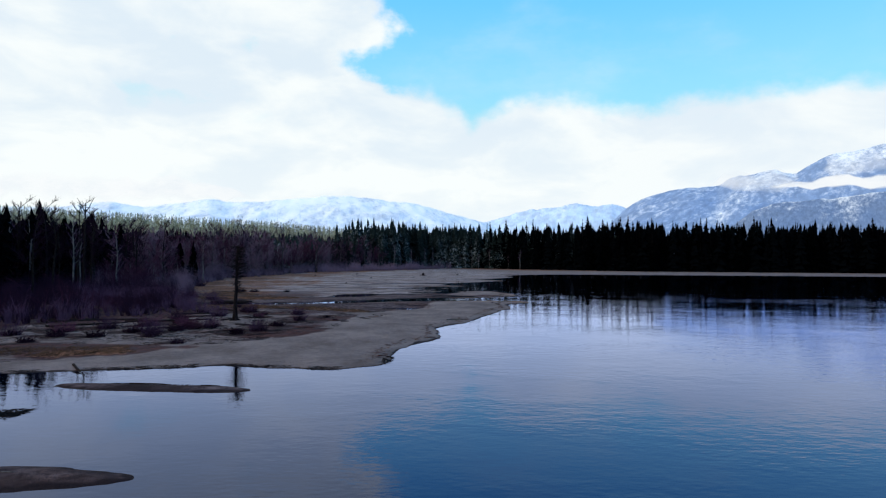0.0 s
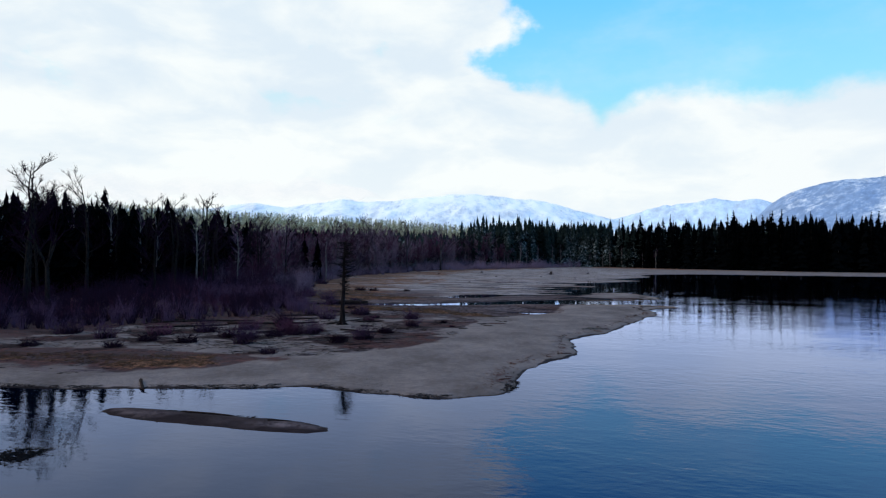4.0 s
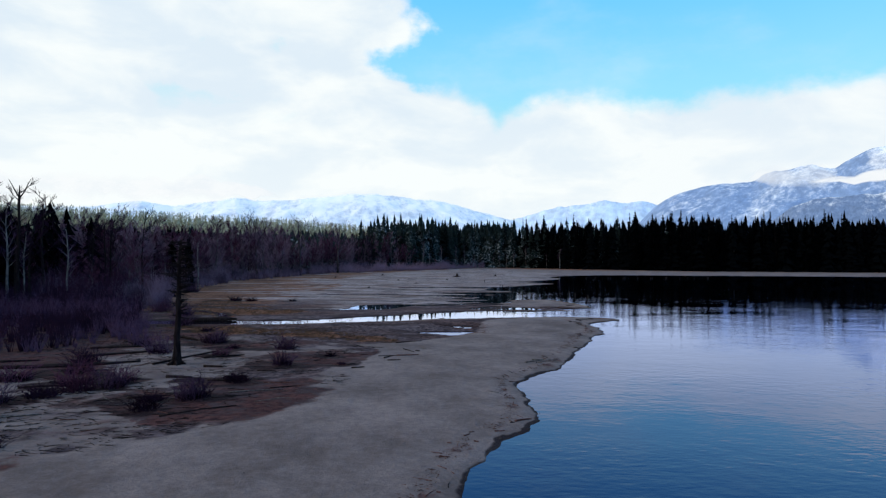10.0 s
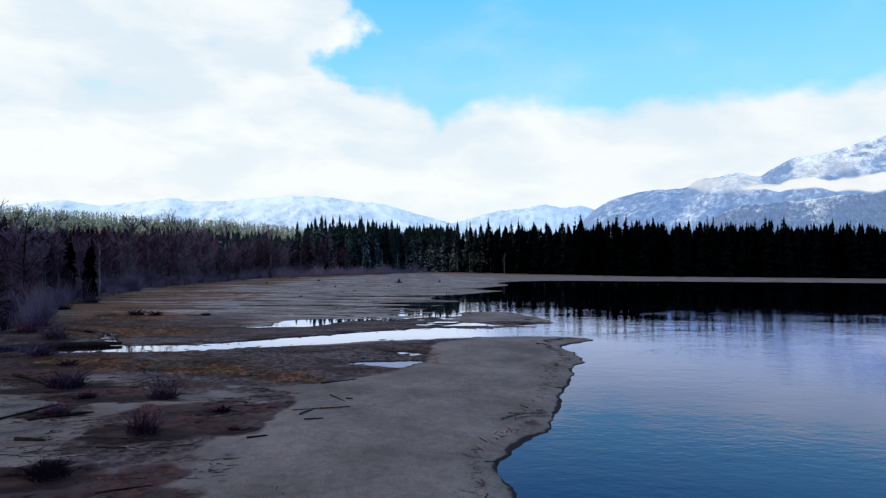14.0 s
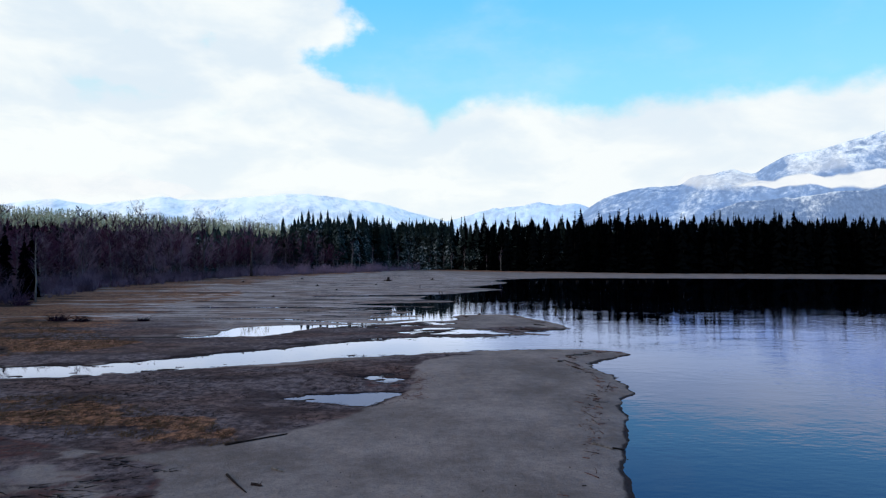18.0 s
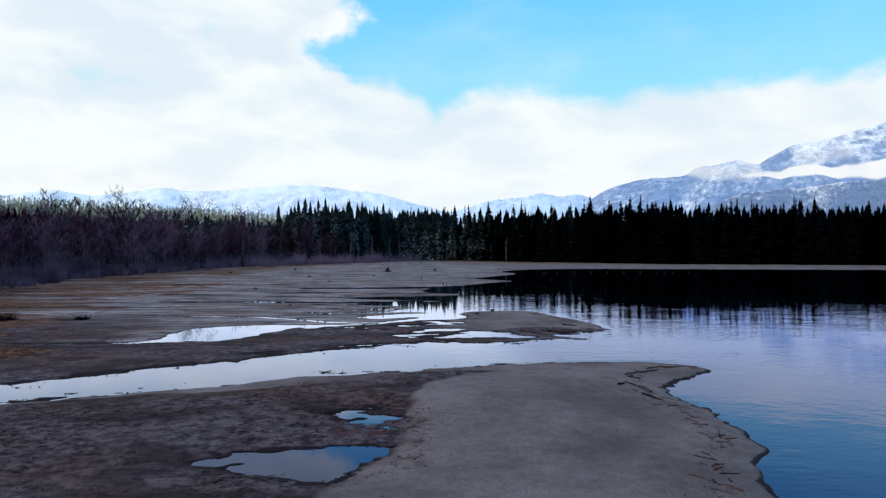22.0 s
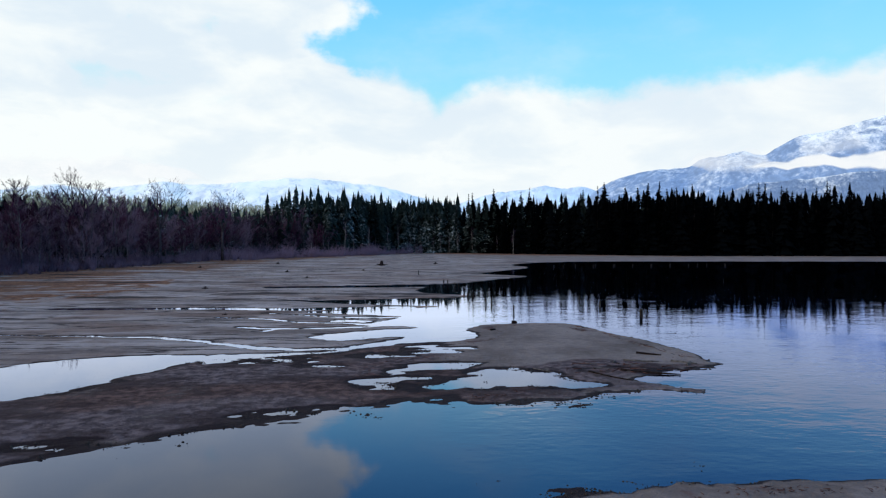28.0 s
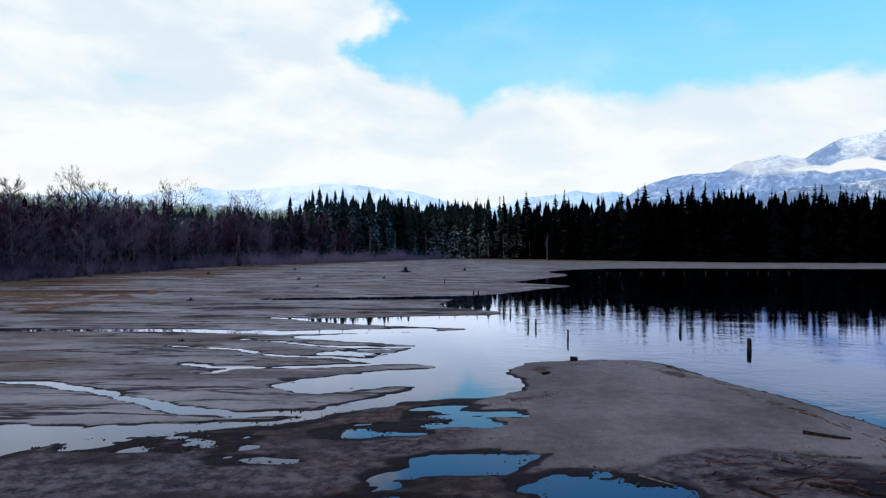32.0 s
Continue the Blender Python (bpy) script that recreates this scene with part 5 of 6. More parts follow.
# ---- thickets ----
def thicket(name, clumps, tall, stems, mat, label, seed, thick=0.03):
    """Leafless brush: clumps of fanning stems with side twigs."""
    g = np.random.default_rng(seed)
    c = np.asarray(clumps, float)
    n = len(c)
    zg = height(c[:, 0], c[:, 1]) - 0.05
    H = tall * g.uniform(0.55, 1.2, n) * (0.45 + 0.9 * step(fbm(c[:, 0], c[:, 1], 9.0, 2, seed), -0.4, 0.45))
    a = g.uniform(0, 2 * np.pi, (n, stems))
    lean = g.uniform(0.05, 0.55, (n, stems))
    h = H[:, None] * g.uniform(0.5, 1.0, (n, stems))
    r0 = H[:, None] * 0.10 * g.uniform(0, 1, (n, stems))
    base = np.stack([c[:, :1] + r0 * np.cos(a), c[:, 1:2] + r0 * np.sin(a), zg[:, None] + 0 * a], -1)
    tip = base + np.stack([np.cos(a) * lean * h, np.sin(a) * lean * h, h], -1)
    B, T = [base.reshape(-1, 3)], [tip.reshape(-1, 3)]
    for _ in range(3):
        s = g.uniform(0.3, 0.9, (n, stems, 1))
        b = base + (tip - base) * s
        d = np.stack([g.uniform(-1, 1, (n, stems)), g.uniform(-1, 1, (n, stems)), g.uniform(0.2, 1.2, (n, stems))], -1)
        B.append(b.reshape(-1, 3))
        T.append((b + d * h[..., None] * 0.26).reshape(-1, 3))
    base, tip = np.concatenate(B), np.concatenate(T)
    rad = np.full(len(base), thick * 0.55)
    rad[: n * stems] = thick
    tagged(new(name, spikes_np(name, base, tip, rad, mat)), label, "shrub", kind="stuff")


rng = random.Random(33)


def fill(box, count, test):
    out = []
    while len(out) < count:
        x, y = rng.uniform(box[0], box[1]), rng.uniform(box[2], box[3])
        if test(x, y):
            out.append((x, y))
    return out


def in_forest(lo, hi):
    def ask(x, y):
        d = inside_by(np.array([x]), np.array([y]), FOREST)[0]
        return lo < d < hi
    return ask


near_brush = fill((-110, -26, -22, 66), 1800, lambda x, y: in_forest(-1.5, 30)(x, y) and fbm(np.array([x]), np.array([y]), 6.0, 2, 59)[0] > -0.18)
purple = fill((-84, -30, -10, 84), 170, lambda x, y: in_forest(3, 26)(x, y) and fbm(np.array([x]), np.array([y]), 9.0, 2, 57)[0] > 0.05)
thicket("brush", purple, 4.6, 18, M_TWIG_RED, "rounded clumps of purple-red leafless brush", 60, 0.04)
thicket("brush", fill((-100, -26, -14, 60), 520, in_forest(-2.5, 14)), 2.6, 15, M_TWIG, "pale grey-purple willow brush at the edge", 56)
# the near brush takes the twig colour that has shade in it
thicket("brush", near_brush, 3.4, 13, M_TWIG_DARK, "leafless willow brush, near black with shade in its colour", 51)
red_brush = fill((-100, -46, 50, 140), 420, in_forest(4, 34))
thicket("brush", red_brush, 5.6, 14, M_TWIG_RED, "reddish-purple leafless osier thicket", 52, 0.045)
edge_brush = fill((-92, -40, 66, 318), 1300, lambda x, y: in_forest(-4, 14)(x, y) and fbm(np.array([x]), np.array([y]), 7.0, 2, 58)[0] > -0.12)
thicket("brush", edge_brush, 4.2, 14, M_TWIG_FAR, "low grey brush along the flats", 53, 0.04)
far_brush = fill((-64, 14, 262, 410), 420, in_forest(-14, 3))
thicket("brush", far_brush, 4.2, 12, M_TWIG_FAR, "low willow brush before the firs", 54, 0.06)
thicket("brush", fill((-100, -48, 40, 200), 260, in_forest(0, 26)), 3.4, 12, M_TWIG_RED, "dark red twiggy undergrowth", 55, 0.045)


# ---- the dead snag and single dead trees ----
def dead_tree(name, x, y, tall, r0, arms, label, seed, fork=0.0, mat=None):
    r = random.Random(seed)
    e = thing(name, label, "dead tree")
    e.matrix_world = Matrix.Translation((x, y, ground_zs(x, y)))
    t = Soup()
    n = 11
    pts, rad = [], []
    for i in range(n):
        f = i / (n - 1)
        flare = 0.9 * math.exp(-f * 14)
        pts.append((r.uniform(-0.05, 0.05) + 0.25 * f, r.uniform(-0.05, 0.05), tall * f - (0.4 if i == 0 else 0)))
        rad.append(r0 * (1 + flare) * (1 - 0.62 * f) * r.uniform(0.93, 1.07))
    rad[-1] *= 0.55
    t.tube(pts, rad, 10)
    part("trunk", t.mesh("trunk", mat or M_SNAG, True), e)
    if fork:
        for s in (-1, 1):
            b = Soup()
            p = Vector(pts[-2])
            b.tube([p, p + Vector((s * fork * 0.5, 0.1, fork * 0.7)), p + Vector((s * fork * 0.8, 0.2 * s, fork * 1.5)), p + Vector((s * fork * 1.2, 0.0, fork * 2.0))], [rad[-2], rad[-2] * 0.7, rad[-2] * 0.45, 0.03], 6)
            part("limb", b.mesh("limb", mat or M_SNAG, True), e)
    for k in range(arms):
        f = r.uniform(0.22, 0.99) ** 0.7
        a = r.choice((0.0, 0.0, 3.14)) + r.uniform(-0.9, 0.9)
        ln = tall * r.uniform(0.03, 0.20) * (1.25 - 0.5 * f) * (0.45 + 0.55 * step(f, 0.5, 0.7))
        p = Vector((0.25 * f, 0, tall * f))
        d = Vector((math.cos(a), math.sin(a), r.uniform(-0.25, 0.35)))
        b = Soup()
        q = p + d * ln * 0.55
        w = q + (d + Vector((r.uniform(-0.3, 0.3), r.uniform(-0.3, 0.3), r.uniform(-0.1, 0.5)))) * ln * 0.45
        b.tube([p, q, w], [0.055, 0.035, 0.012], 5)
        for _ in range(5):
            s = p.lerp(w, r.uniform(0.2, 0.95))
            b.spike(s, s + Vector((r.uniform(-0.6, 0.6), r.uniform(-0.6, 0.6), r.uniform(-0.4, 0.5))), 0.018)
        part("branch", b.mesh("branch", mat or M_SNAG, True), e)
    for k in range(6):
        a = k * 1.05 + r.uniform(-0.3, 0.3)
        b = Soup()
        b.tube([(math.cos(a) * r0 * 0.6, math.sin(a) * r0 * 0.6, 0.35), (math.cos(a) * r0 * 2.0, math.sin(a) * r0 * 2.0, 0.08), (math.cos(a) * r0 * 3.4, math.sin(a) * r0 * 3.4, -0.12)], [0.14, 0.09, 0.03], 5)
        part("root", b.mesh("root", mat or M_SNAG, True), e)


dead_tree("dead_snag", -22.3, 17.5, 9.2, 0.25, 110, "blackened dead tree with short broken branches on the silt", 3)
dead_tree("dead_snag", -62.5, 58.7, 17.2, 0.27, 12, "tall broken dead tree with a forked top", 4, 1.3)
dead_tree("dead_snag", 142.5, 316.3, 13.0, 0.35, 6, "pale bare dead trunk on the far shore", 6, 0.0, M_BIRCH)


# ---- pilings ----
def piling(x, y, tall, r, seed):
    q = random.Random(seed)
    s = Soup()
    lean = q.uniform(-0.05, 0.05)
    zs = [-1.2, -0.2, 0.3, 0.7, 1.0]
    s.tube([(lean * max(z, 0) * tall, 0, z * tall if z > 0 else z) for z in zs], [r * 1.05, r, r * q.uniform(0.9, 1.0), r * q.uniform(0.88, 1.0), r * q.uniform(0.6, 0.85)], 9)
    ob = tagged(new("piling", s.mesh("piling", M_PILE, True)), "old dark wooden piling standing in the lake", "piling", "row of old pilings")
    ob.matrix_world = Matrix.Translation((x, y, 0)) @ Matrix.Rotation(q.uniform(0, 6), 4, "Z")


for i, (x, y, h, r) in enumerate([(13.1, 101.8, 1.05, 0.075), (12.0, 108.6, 1.05, 0.08), (11.5, 109.2, 1.1, 0.08), (11.2, 118.5, 0.9, 0.08), (10.7, 119.6, 0.95, 0.08), (11.1, 136, 0.9, 0.1), (10.6, 136.6, 0.9, 0.1),
                                  (10.0, 142.4, 0.9, 0.1), (9.4, 142.9, 0.95, 0.1), (23.5, 97.3, 1.1, 0.17), (22.6, 106.2, 1.0, 0.12), (22.7, 114, 0.8, 0.1), (6.2, 167.6, 1.4, 0.09)]):
    piling(x, y, h * 0.68, r * 0.9, 60 + i)
for i in range(16):
    piling(44 + 3.1 * i + (i * 37 % 5) * 0.5, 205 + 0.35 * i + (i * 53 % 7) * 0.8, 0.55, 0.13, 90 + i)


# ---- driftwood ----
def log(x0, y0, x1, y1, r, mat, label, seed, lift=0.6, name="driftwood_log", stubs=2):
    q = random.Random(seed)
    a, b = Vector((x0, y0, ground_zs(x0, y0))), Vector((x1, y1, ground_zs(x1, y1)))
    a.z, b.z = max(a.z, 0), max(b.z, 0)
    c = (a + b) / 2
    n = 6
    pts, rad = [], []
    side = (b - a).cross(Vector((0, 0, 1))).normalized()
    ln = (b - a).length
    bow = q.uniform(-0.06, 0.06) * ln
    for i in range(n):
        f = i / (n - 1)
        p = a.lerp(b, f) + side * bow * math.sin(f * math.pi) + Vector((0, 0, r * lift))
        pts.append(p - c)
        rad.append(r * (1.1 - 0.45 * f) * q.uniform(0.88, 1.1))
    rad[-1] *= 0.6
    s = Soup()
    s.tube(pts, rad, 7)
    for _ in range(stubs):
        f = q.uniform(0.2, 0.85)
        p = a.lerp(b, f) - c + Vector((0, 0, r * lift))
        s.spike(p, p + (side * q.choice((-1, 1)) + Vector((0, 0, 0.5))) * r * q.uniform(2, 4), r * 0.35)
    ob = tagged(new(name, s.mesh(name, mat, True)), label, "driftwood", "scattered driftwood")
    ob.location = c


LOGS = [(-36.5, 51.0, -29.8, 52.5, 0.32, 1), (-40.5, 9.4, -33.5, 13.5, 0.13, 1), (-34.3, 14.6, -25.4, 18.4, 0.16, 1), (-43, 13.8, -33.2, 18.6, 0.14, 1), (-31, 20.5, -26.0, 23.8, 0.11, 1), (-29.5, 33.5, -25.8, 30.2, 0.14, 1),
        (-23.9, 17.2, -21.6, 24.0, 0.10, 1), (-20.7, 12.3, -19.0, 12.3, 0.11, 1), (-19.9, 16.6, -18.4, 16.3, 0.10, 1), (-21.3, 20.2, -18.7, 21.9, 0.09, 1), (-9.2, 16.4, -8.3, 16.8, 0.06, 1), (-7.0, 19.9, -6.0, 20.1, 0.05, 1),
        (-6.5, 22.5, -4.8, 23.0, 0.06, 2), (-6.3, 26.3, -5.2, 24.4, 0.04, 1), (-5.2, 25.2, -4.8, 25.0, 0.06, 1), (-4.8, 26.9, -4.3, 26.5, 0.05, 0), (-7.4, 21.1, -6.8, 22.2, 0.05, 1), (-8.0, 22.1, -5.7, 22.8, 0.03, 1),
        (-7.3, 30.0, -5.0, 31.6, 0.06, 1), (13.4, 53.7, 16.0, 55.2, 0.060, 0), (16.6, 56.0, 19.1, 56.8, 0.058, 2), (15.4, 55.6, 16.9, 56.4, 0.04, 1), (13.9, 52.6, 13.3, 53.3, 0.04, 1), (12.1, 51.1, 12.5, 51.3, 0.07, 1),
        (12.7, 51.8, 13.4, 50.2, 0.035, 1), (12.6, 49.0, 13.0, 47.7, 0.06, 1), (13.2, 48.5, 14.6, 47.2, 0.035, 0), (16.3, 79.0, 17.5, 78.3, 0.07, 1), (13.7, 74.2, 16.4, 73.2, 0.06, 1), (14.0, 76.2, 14.3, 76.9, 0.05, 0),
        (12.0, 74.0, 13.5, 71.9, 0.05, 1), (14.8, 76.9, 16.6, 76.4, 0.05, 0), (17.3, 76.5, 18.4, 75.7, 0.06, 0), (17.7, 75.4, 18.3, 76.3, 0.06, 0), (4.2, 21.3, 6.2, 21.8, 0.06, 0), (3.6, 20.0, 5.0, 21.3, 0.06, 0),
        (4.6, 20.4, 6.6, 21.4, 0.05, 0), (8.2, 29.8, 8.9, 29.0, 0.05, 0), (8.9, 29.2, 9.5, 29.3, 0.05, 1), (1.3, 2.6, 2.2, 3.4, 0.05, 2), (-2.6, -9.5, -1.9, -8.4, 0.05, 2), (-24.4, -14.6, -22.8, -16.6, 0.10, 1),
        (-16.5, 2.2, -13.4, 4.6, 0.05, 1), (-15.0, 7.8, -12.2, 9.0, 0.04, 0), (-13.0, 9.3, -11.2, 10.0, 0.04, 1), (-17.6, 11.4, -15.8, 11.6, 0.08, 1), (-15.6, 15.2, -14.2, 15.0, 0.06, 1), (-20.2, 6.2, -18.0, 6.9, 0.06, 1),
        (-26.4, 1.2, -22.6, 2.4, 0.06, 0), (-28.0, 8.5, -25.5, 9.4, 0.08, 1), (9.2, 89.4, 9.6, 89.7, 0.08, 1), (11.5, 93.5, 11.9, 93.6, 0.16, 1), (-33, 25, -27.5, 27, 0.12, 1), (-45, 16, -38, 17.4, 0.15, 1), (-12.6, -21.9, -11.5, -21.6, 0.04, 1), (-17.4, -21.0, -14.6, -21.3, 0.05, 1), (-14.6, -38.2, -13.7, -38.3, 0.03, 0), (-15.6, -38.5, -14.9, -38.6, 0.05, 1)]
warm_up([p for l in LOGS for p in ((l[0], l[1]), (l[2], l[3]))])
for i, (x0, y0, x1, y1, r, m) in enumerate(LOGS):
    mat = (M_DRIFT, M_DRIFT_DARK, M_DRIFT_RED)[m]
    lab = ("bleached grey driftwood log on the sand", "dark wet driftwood log on the mud", "reddish driftwood pole on the beach")[m]
    log(x0, y0, x1, y1, r, mat, lab, 300 + i, 0.6, "driftwood_log" if r > 0.055 else "driftwood_stick")
rng = random.Random(77)
shore = [(-1.9, -12.2), (-2.2, -8), (-1.6, -2), (1.6, 3.6), (1.4, 9.8), (1.8, 14.8), (5.0, 19.8), (7.4, 27), (10.4, 35.6), (10.7, 38.4), (12.8, 41.6), (13.2, 46), (12.9, 50.4), (14.2, 54), (17.6, 56)]
picks = []
for (ax, ay), (bx, by) in zip(shore, shore[1:]):
    for k in range(10):
        t, s = rng.random(), rng.gauss(0, 0.55)
        picks.append((ax + (bx - ax) * t - abs(s) * 0.9 + 0.3, ay + (by - ay) * t, rng.uniform(0, 3.14), rng.uniform(0.12, 0.8)))
for k in range(45):
    picks.append((rng.gauss(13.6, 1.9), rng.gauss(75.0, 0.9), rng.gauss(0.2, 0.7), rng.uniform(0.3, 1.3)))
for k in range(24):
    t = rng.random()
    picks.append((16.2 + 2.6 * t + rng.uniform(-0.3, 0.1), 92 - 14 * t, rng.gauss(-1.3, 0.4), rng.uniform(0.3, 0.9)))
for k in range(50):
    picks.append((rng.uniform(-36, -9), rng.uniform(-2, 30), rng.gauss(0.1, 0.5), rng.uniform(0.5, 2.2)))
picks = [p for p in picks if inside_by(np.array([p[0]]), np.array([p[1]]), SILT)[0] > 0.3 or p[0] > -9]
warm_up([(p[0], p[1]) for p in picks] + [(p[0] + math.cos(p[2]) * p[3], p[1] + math.sin(p[2]) * p[3]) for p in picks])
for i, (x, y, a, ln) in enumerate(picks):
    m = rng.choice((1, 2, 2, 2, 0))
    log(x, y, x + math.cos(a) * ln, y + math.sin(a) * ln, rng.uniform(0.012, 0.030), (M_DRIFT, M_DRIFT_DARK, M_DRIFT_RED)[m],
        ("pale stick in the drift line", "dark stick in the drift line", "reddish stick in the drift line")[m], 500 + i, 0.7, "driftwood_stick", 1)


# ---- stumps out on the flats ----
def stump(x, y, size, seed):
    q = random.Random(seed)
    e = thing("tree_stump", "weathered dark tree stump stranded on the mudflat", "stump", "stranded stumps")
    e.matrix_world = Matrix.Translation((x, y, max(ground_zs(x, y), 0)))
    t = Soup()
    t.tube([(0, 0, -0.1), (0.05, 0, size * 0.4), (0.1, 0.05, size)], [size * 0.5, size * 0.36, size * 0.27], 8)
    part("trunk", t.mesh("trunk", M_DRIFT_DARK, True), e)
    for k in range(6):
        a = k * 1.05 + q.uniform(-0.4, 0.4)
        b = Soup()
        b.tube([(0, 0, size * 0.3), (math.cos(a) * size * 0.7, math.sin(a) * size * 0.7, size * q.uniform(0.1, 0.5)), (math.cos(a) * size * 1.3, math.sin(a) * size * 1.3, q.uniform(-0.05, 0.35) * size)], [size * 0.16, size * 0.1, 0.03], 5)
        part("root", b.mesh("root", M_DRIFT_DARK, True), e)


for i, (x, y, s) in enumerate([(-2.2, 216, 1.3), (-21, 181, 0.42), (-5.4, 187, 0.34), (-32, 231, 0.55), (-14, 160, 0.3), (-24, 133, 0.35), (-13.0, 101, 0.18), (12.8, 227, 0.6), (-46, 205, 0.45)]):
    stump(x, y, s, 700 + i)


# ---- shrubs on the silt ----
def shrub_mesh(seed, tall, stems, mat, wide):
    q = random.Random(seed)
    s = Soup()
    for _ in range(stems):
        a, lean = q.uniform(0, 6.283), q.uniform(0.05, wide)
        h = tall * q.uniform(0.5, 1.0)
        o, w0 = q.uniform(0, 6.283), wide * tall * 0.45 * math.sqrt(q.random())
        b = Vector((math.cos(o) * w0, math.sin(o) * w0, -0.05))
        h *= 1.15 - 0.6 * w0 / (wide * tall * 0.45)
        lean *= 0.95
        m = b + Vector((math.cos(a) * lean * h * 0.4, math.sin(a) * lean * h * 0.4, h * 0.6))
        t = b + Vector((math.cos(a) * lean * h, math.sin(a) * lean * h, h))
        s.tube([b, m, t], [0.016, 0.010, 0.003], 3, False)
        for _ in range(5):
            p = m.lerp(t, q.random()) if q.random() < 0.7 else b.lerp(m, q.uniform(0.4, 1))
            s.spike(p, p + Vector((q.uniform(-1, 1), q.uniform(-1, 1), q.uniform(0.2, 1.1))) * h * 0.26, 0.009)
    return s.mesh("shrub", mat)


SHRUBS = [shrub_mesh(800, 1.25, 64, M_TWIG, 1.3), shrub_mesh(801, 1.05, 62, M_TWIG_RED, 1.5), shrub_mesh(802, 0.6, 90, M_TWIG_DARK, 2.2), shrub_mesh(803, 1.6, 60, M_TWIG, 1.0)]
SHRUB_BASE = [shrub_mesh(810, 0.5, 110, M_TWIG_DARK, 2.6), shrub_mesh(811, 0.42, 100, M_TWIG_DARK, 3.2), shrub_mesh(812, 0.3, 60, M_TWIG_DARK, 3.6), shrub_mesh(813, 0.55, 110, M_TWIG_DARK, 2.4)]
warm_up(SHRUB_PLACES)
rng = random.Random(41)
for x, y, k, sc in SHRUB_PLACES:
    label = ("leafless grey twiggy shrub on the silt", "low reddish leafless shrub on the silt", "low dark tussock of dead stems", "upright leafless willow shrub on the silt")[k]
    ob = tagged(new("tussock" if k == 2 else "shrub", SHRUBS[k]), label, "shrub", "shrubs on the silt")
    ob.matrix_world = Matrix.Translation((x, y, ground_zs(x, y))) @ Matrix.Rotation(rng.uniform(0, 6), 4, "Z") @ Matrix.Scale(sc * 1.25, 4)
    part("dead_base", SHRUB_BASE[k], ob, "short dark stems matted round the base")


# ---- small stuff: clods along the banks, sedge ----
def clods(name, pts, lo, hi, mat, label, seed):
    g = np.random.default_rng(seed)
    p = np.asarray(pts, float)
    n = len(p)
    z = np.maximum(height(p[:, 0], p[:, 1]), -0.02)
    s = lo + (hi - lo) * g.random(n) ** 2.5
    a = g.uniform(0, 6.283, n)
    octa = np.array([(1, 0, 0), (0, 1, 0), (-1, 0, 0), (0, -1, 0), (0, 0, 0.75), (0.7, 0.6, -0.4), (-0.6, 0.7, -0.4), (-0.6, -0.6, -0.4), (0.6, -0.7, -0.4)], float)
    v = octa[None] * s[:, None, None] * g.uniform(0.65, 1.3, (n, 9, 3))
    x = v[..., 0] * np.cos(a)[:, None] * 1.5 - v[..., 1] * np.sin(a)[:, None]
    y = v[..., 0] * np.sin(a)[:, None] * 1.5 + v[..., 1] * np.cos(a)[:, None]
    v = np.stack([x + p[:, :1], y + p[:, 1:2], v[..., 2] + z[:, None] + 0.02], -1).reshape(-1, 3)
    f = np.array([(0, 1, 4), (1, 2, 4), (2, 3, 4), (3, 0, 4), (0, 5, 1), (1, 6, 2), (2, 7, 3), (3, 8, 0), (1, 5, 6), (2, 6, 7), (3, 7, 8), (0, 8, 5)])
    me = mesh_np(name, v, (np.arange(n)[:, None, None] * 9 + f[None]).reshape(-1, 3), mat)
    tagged(new(name, me), label, "mud clods", kind="stuff")


g = np.random.default_rng(13)
px, py = g.uniform(-46, 21, 90000), g.uniform(-24, 118, 90000)
dd = shore_distance(px, py)[0]
near = (np.abs(dd - 0.06) < 0.12) & (fbm(px, py, 1.4, 2, 90) > 0.2) & ((py < 72) | (px > 6))
ex, ey = g.uniform(-34, 18, 90000), g.uniform(50, 92, 90000)
de = shore_distance(ex, ey)[0]
rim = (np.abs(de - 0.02) < 0.22) & (fbm(ex, ey, 1.1, 2, 93) > 0.05) & ((ex < 9) | (ey < 76)) & (ey < 84 - 0.5 * np.abs(ex))
clods("mud_clods", np.stack([ex, ey], 1)[rim][:2200], 0.012, 0.05, M_CLOD, "black clods of mud along the channel banks", 16)
clods("mud_clods", np.stack([px, py], 1)[near][:2200], 0.015, 0.05, M_CLOD, "dark broken clods along the water's edge", 14)
beach = (dd > 0.8) & (dd < 9) & (px > -12) & (fbm(px, py, 3.0, 2, 95) > 0.25)
clods("beach_litter", np.stack([px, py], 1)[beach][:500], 0.010, 0.030, M_CLOD, "small dark bits of litter on the sand", 15)


bx, by = g.uniform(-4, 18, 60000), g.uniform(-13, 96, 60000)
db = shore_distance(bx, by)[0]
drift = (np.abs(db - 1.5 - 0.8 * fbm(bx, by, 7, 4, 31)) < 0.45 * g.random(60000)) & (fbm(bx, by, 2.3, 3, 33) > -0.15) & (bx > 0.06 * by - 4)
tip = np.stack([bx, by], 1)[drift][:2600]
turn = g.uniform(0, 6.283, len(tip))
span = g.uniform(0.06, 0.26, len(tip))
base = np.stack([tip[:, 0], tip[:, 1], np.maximum(height(tip[:, 0], tip[:, 1]), 0) + 0.02], 1)
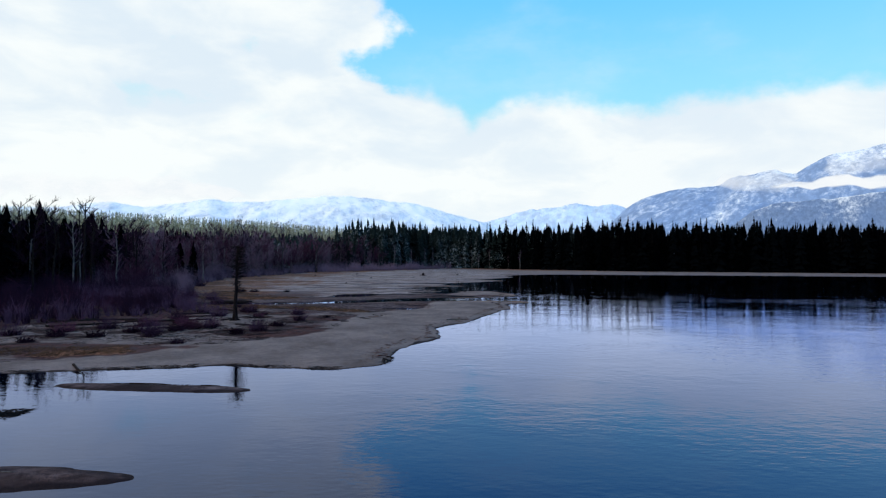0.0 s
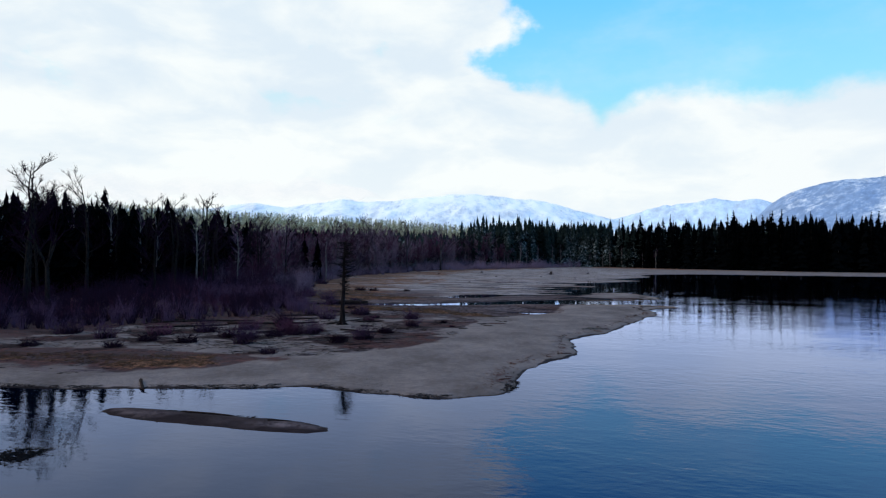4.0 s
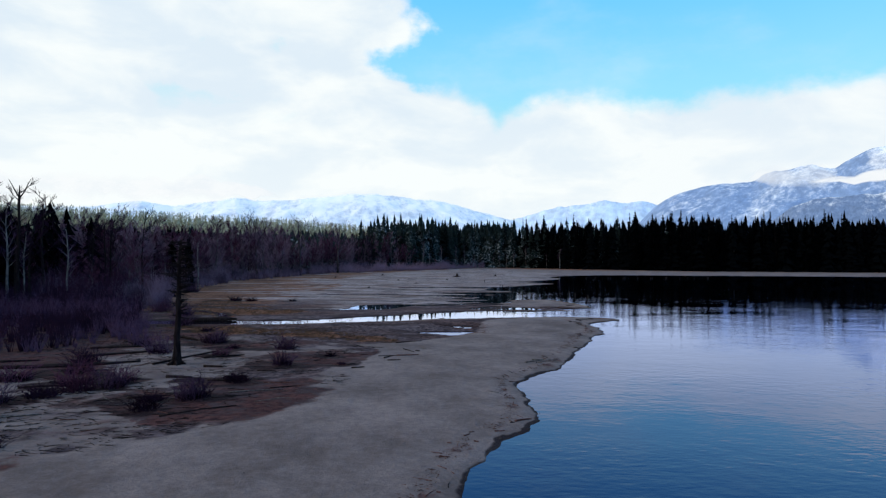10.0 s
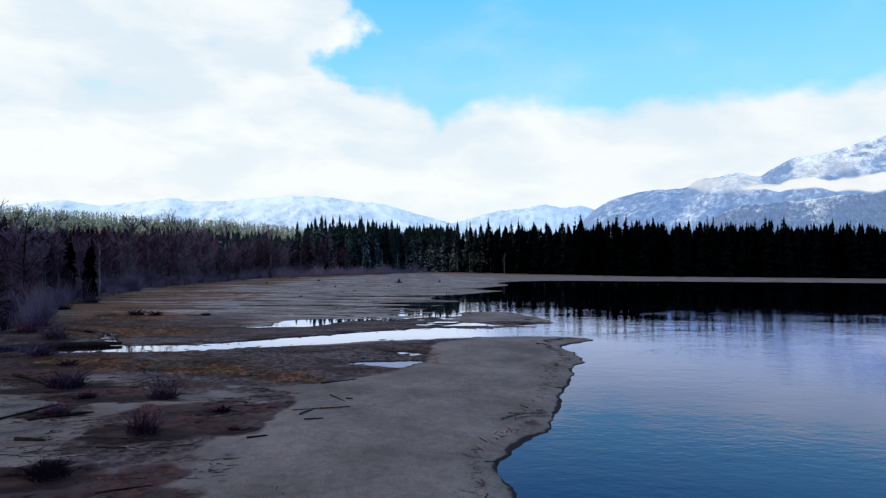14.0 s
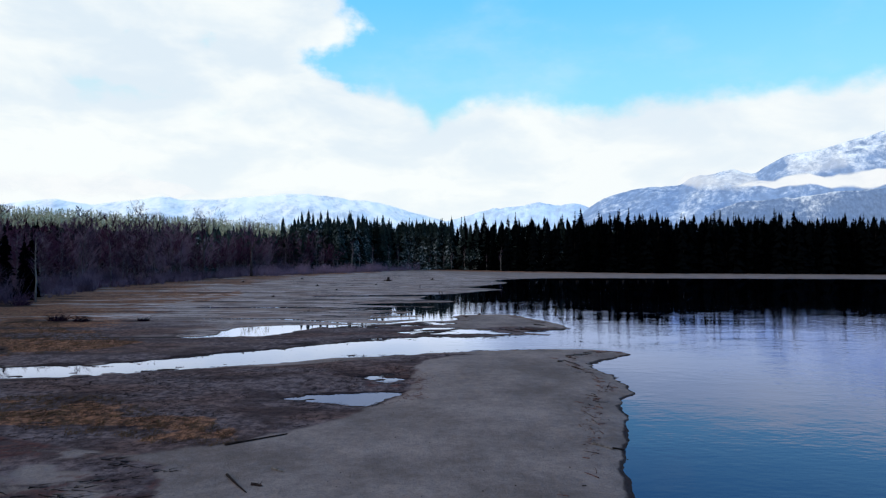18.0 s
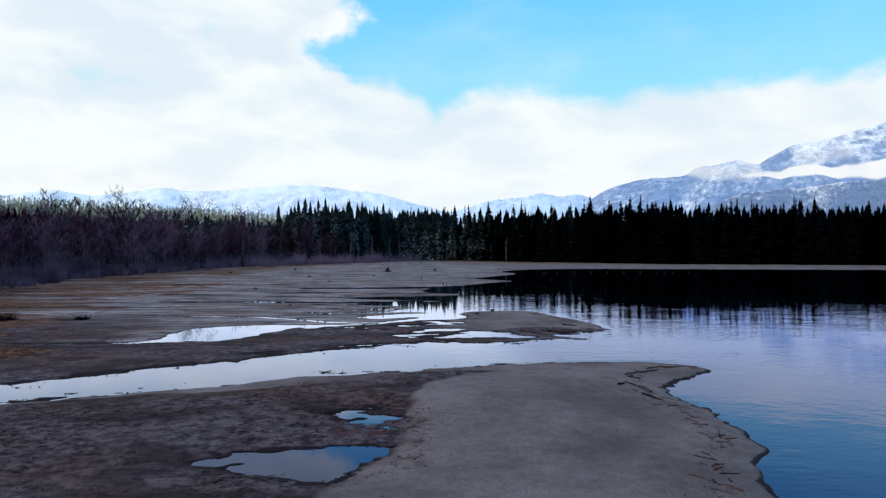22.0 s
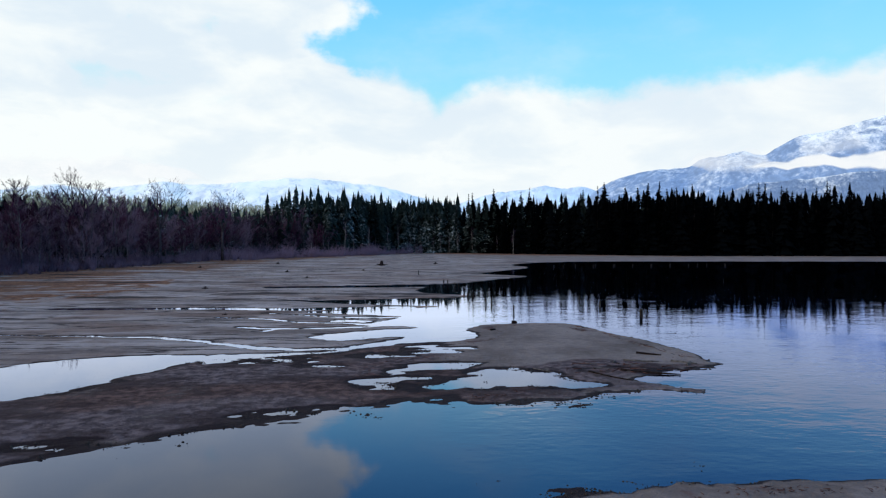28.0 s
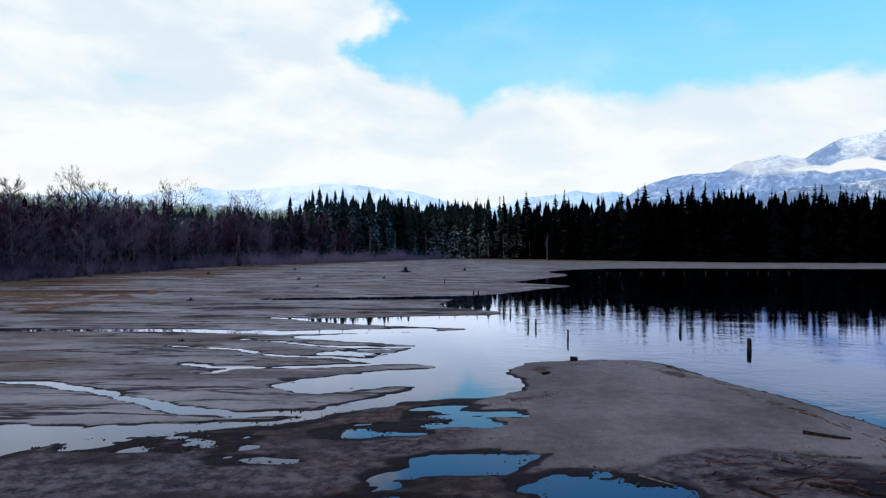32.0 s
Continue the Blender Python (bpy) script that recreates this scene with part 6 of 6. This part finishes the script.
tagged(new("beach_litter", spikes_np("beach_litter", base, base + np.stack([np.cos(turn) * span, np.sin(turn) * span, g.uniform(0, 0.04, len(tip))], 1), g.uniform(0.008, 0.02, len(tip)), M_DRIFT_RED)),
       "red-brown bark and twig litter in the drift line", "litter", kind="stuff")


def twigs(ok, x, y, count, lo, hi, thick, swing, mat, label, g):
    """Short dead stems lying about, most of them along the shore."""
    at = np.stack([x, y], 1)[ok][:count]
    turn, span = g.normal(0.05, swing, len(at)), g.uniform(lo, hi, len(at))
    base = np.stack([at[:, 0], at[:, 1], np.maximum(height(at[:, 0], at[:, 1]), 0) + 0.015], 1)
    end = base + np.stack([np.cos(turn) * span, np.sin(turn) * span, g.uniform(0, 0.05, len(at))], 1)
    tagged(new("beach_litter", spikes_np("beach_litter", base, end, g.uniform(0.4, 1.0, len(at)) * thick, mat)), label, "litter", kind="stuff")


sx, sy = g.uniform(-46, -7, 40000), g.uniform(-15, 36, 40000)
bed = inside_by(sx, sy, SILT) + 1.1 * fbm(sx, sy, 7, 4, 31)
twigs((bed > 0.2) & (fbm(sx, sy, 3.0, 3, 111) > 0.02), sx, sy, 3600, 0.15, 0.9, 0.026, 0.5, M_DRIFT_DARK, "dark dead stems strewn over the silt", g)
twigs((bed > 0.2) & (fbm(sx, sy, 3.0, 3, 117) > 0.25), sx, sy, 700, 0.2, 1.1, 0.018, 0.5, M_DRIFT, "pale dead stems strewn over the silt", g)
fx, fy = g.uniform(-46, 2, 60000), g.uniform(-21, -8, 60000)
df = shore_distance(fx, fy)[0]
twigs((np.abs(df - 0.22) < 0.28) & (fbm(fx, fy, 1.6, 3, 113) > -0.12), fx, fy, 2400, 0.06, 0.34, 0.022, 0.4, M_DRIFT_DARK, "black wet bits along the water's edge", g)
mx, my = g.uniform(-40, 8, 60000), g.uniform(28, 60, 60000)
inside = inside_by(mx, my, DARK_MUD)
twigs((inside > 0.3) & (fbm(mx, my, 2.4, 3, 115) > 0.1) & (shore_distance(mx, my)[0] > 0.1), mx, my, 2600, 0.06, 0.4, 0.02, 0.7, M_DRIFT_DARK, "dark bits of bark and root on the mud", g)


def sedge(pts, tall, label, seed):
    g = np.random.default_rng(seed)
    p = np.repeat(np.asarray(pts, float), 7, 0) + g.normal(0, 0.09, (len(pts) * 7, 2))
    z = np.repeat(height(np.asarray(pts, float)[:, 0], np.asarray(pts, float)[:, 1]), 7) - 0.02
    b = np.stack([p[:, 0], p[:, 1], z], 1)
    d = np.stack([g.normal(0.25, 0.5, len(p)), g.normal(0, 0.5, len(p)), g.uniform(0.35, 1.0, len(p))], 1) * tall * g.uniform(0.5, 1.2, (len(p), 1))
    tagged(new("dry_grass", spikes_np("dry_grass", b, b + d, 0.012, M_STRAW)), label, "grass", kind="stuff")


beds = []
for bed in STRAW_BEDS:
    ok = inside_by(px, py, bed) + 2.6 * fbm(px, py, 7, 4, 31) > 0.4
    beds.append(np.stack([px, py], 1)[ok & (dd > 0.5)])
sedge(np.concatenate(beds)[:4000], 0.26, "matted golden dry sedge on the mud", 19)


# ---- weed afloat off the front beach ----
g = np.random.default_rng(29)
cen = np.stack([-19.6 - np.abs(g.normal(0, 1.7, 420)), g.normal(-28.7, 0.5, 420)], 1)
cen[:, 1] += 0.25 * np.sin(cen[:, 0] * 2.1)
turn, span = g.normal(0.1, 0.5, 420), g.uniform(0.12, 0.55, 420)
base = np.stack([cen[:, 0], cen[:, 1], g.uniform(0.0, 0.02, 420)], 1)
tagged(new("floating_weed", spikes_np("floating_weed", base, base + np.stack([np.cos(turn) * span, np.sin(turn) * span, g.uniform(-0.01, 0.05, 420)], 1), g.uniform(0.012, 0.03, 420), M_DRIFT_DARK)),
       "dark water weed and twigs afloat on the lake", "water weed", kind="stuff")
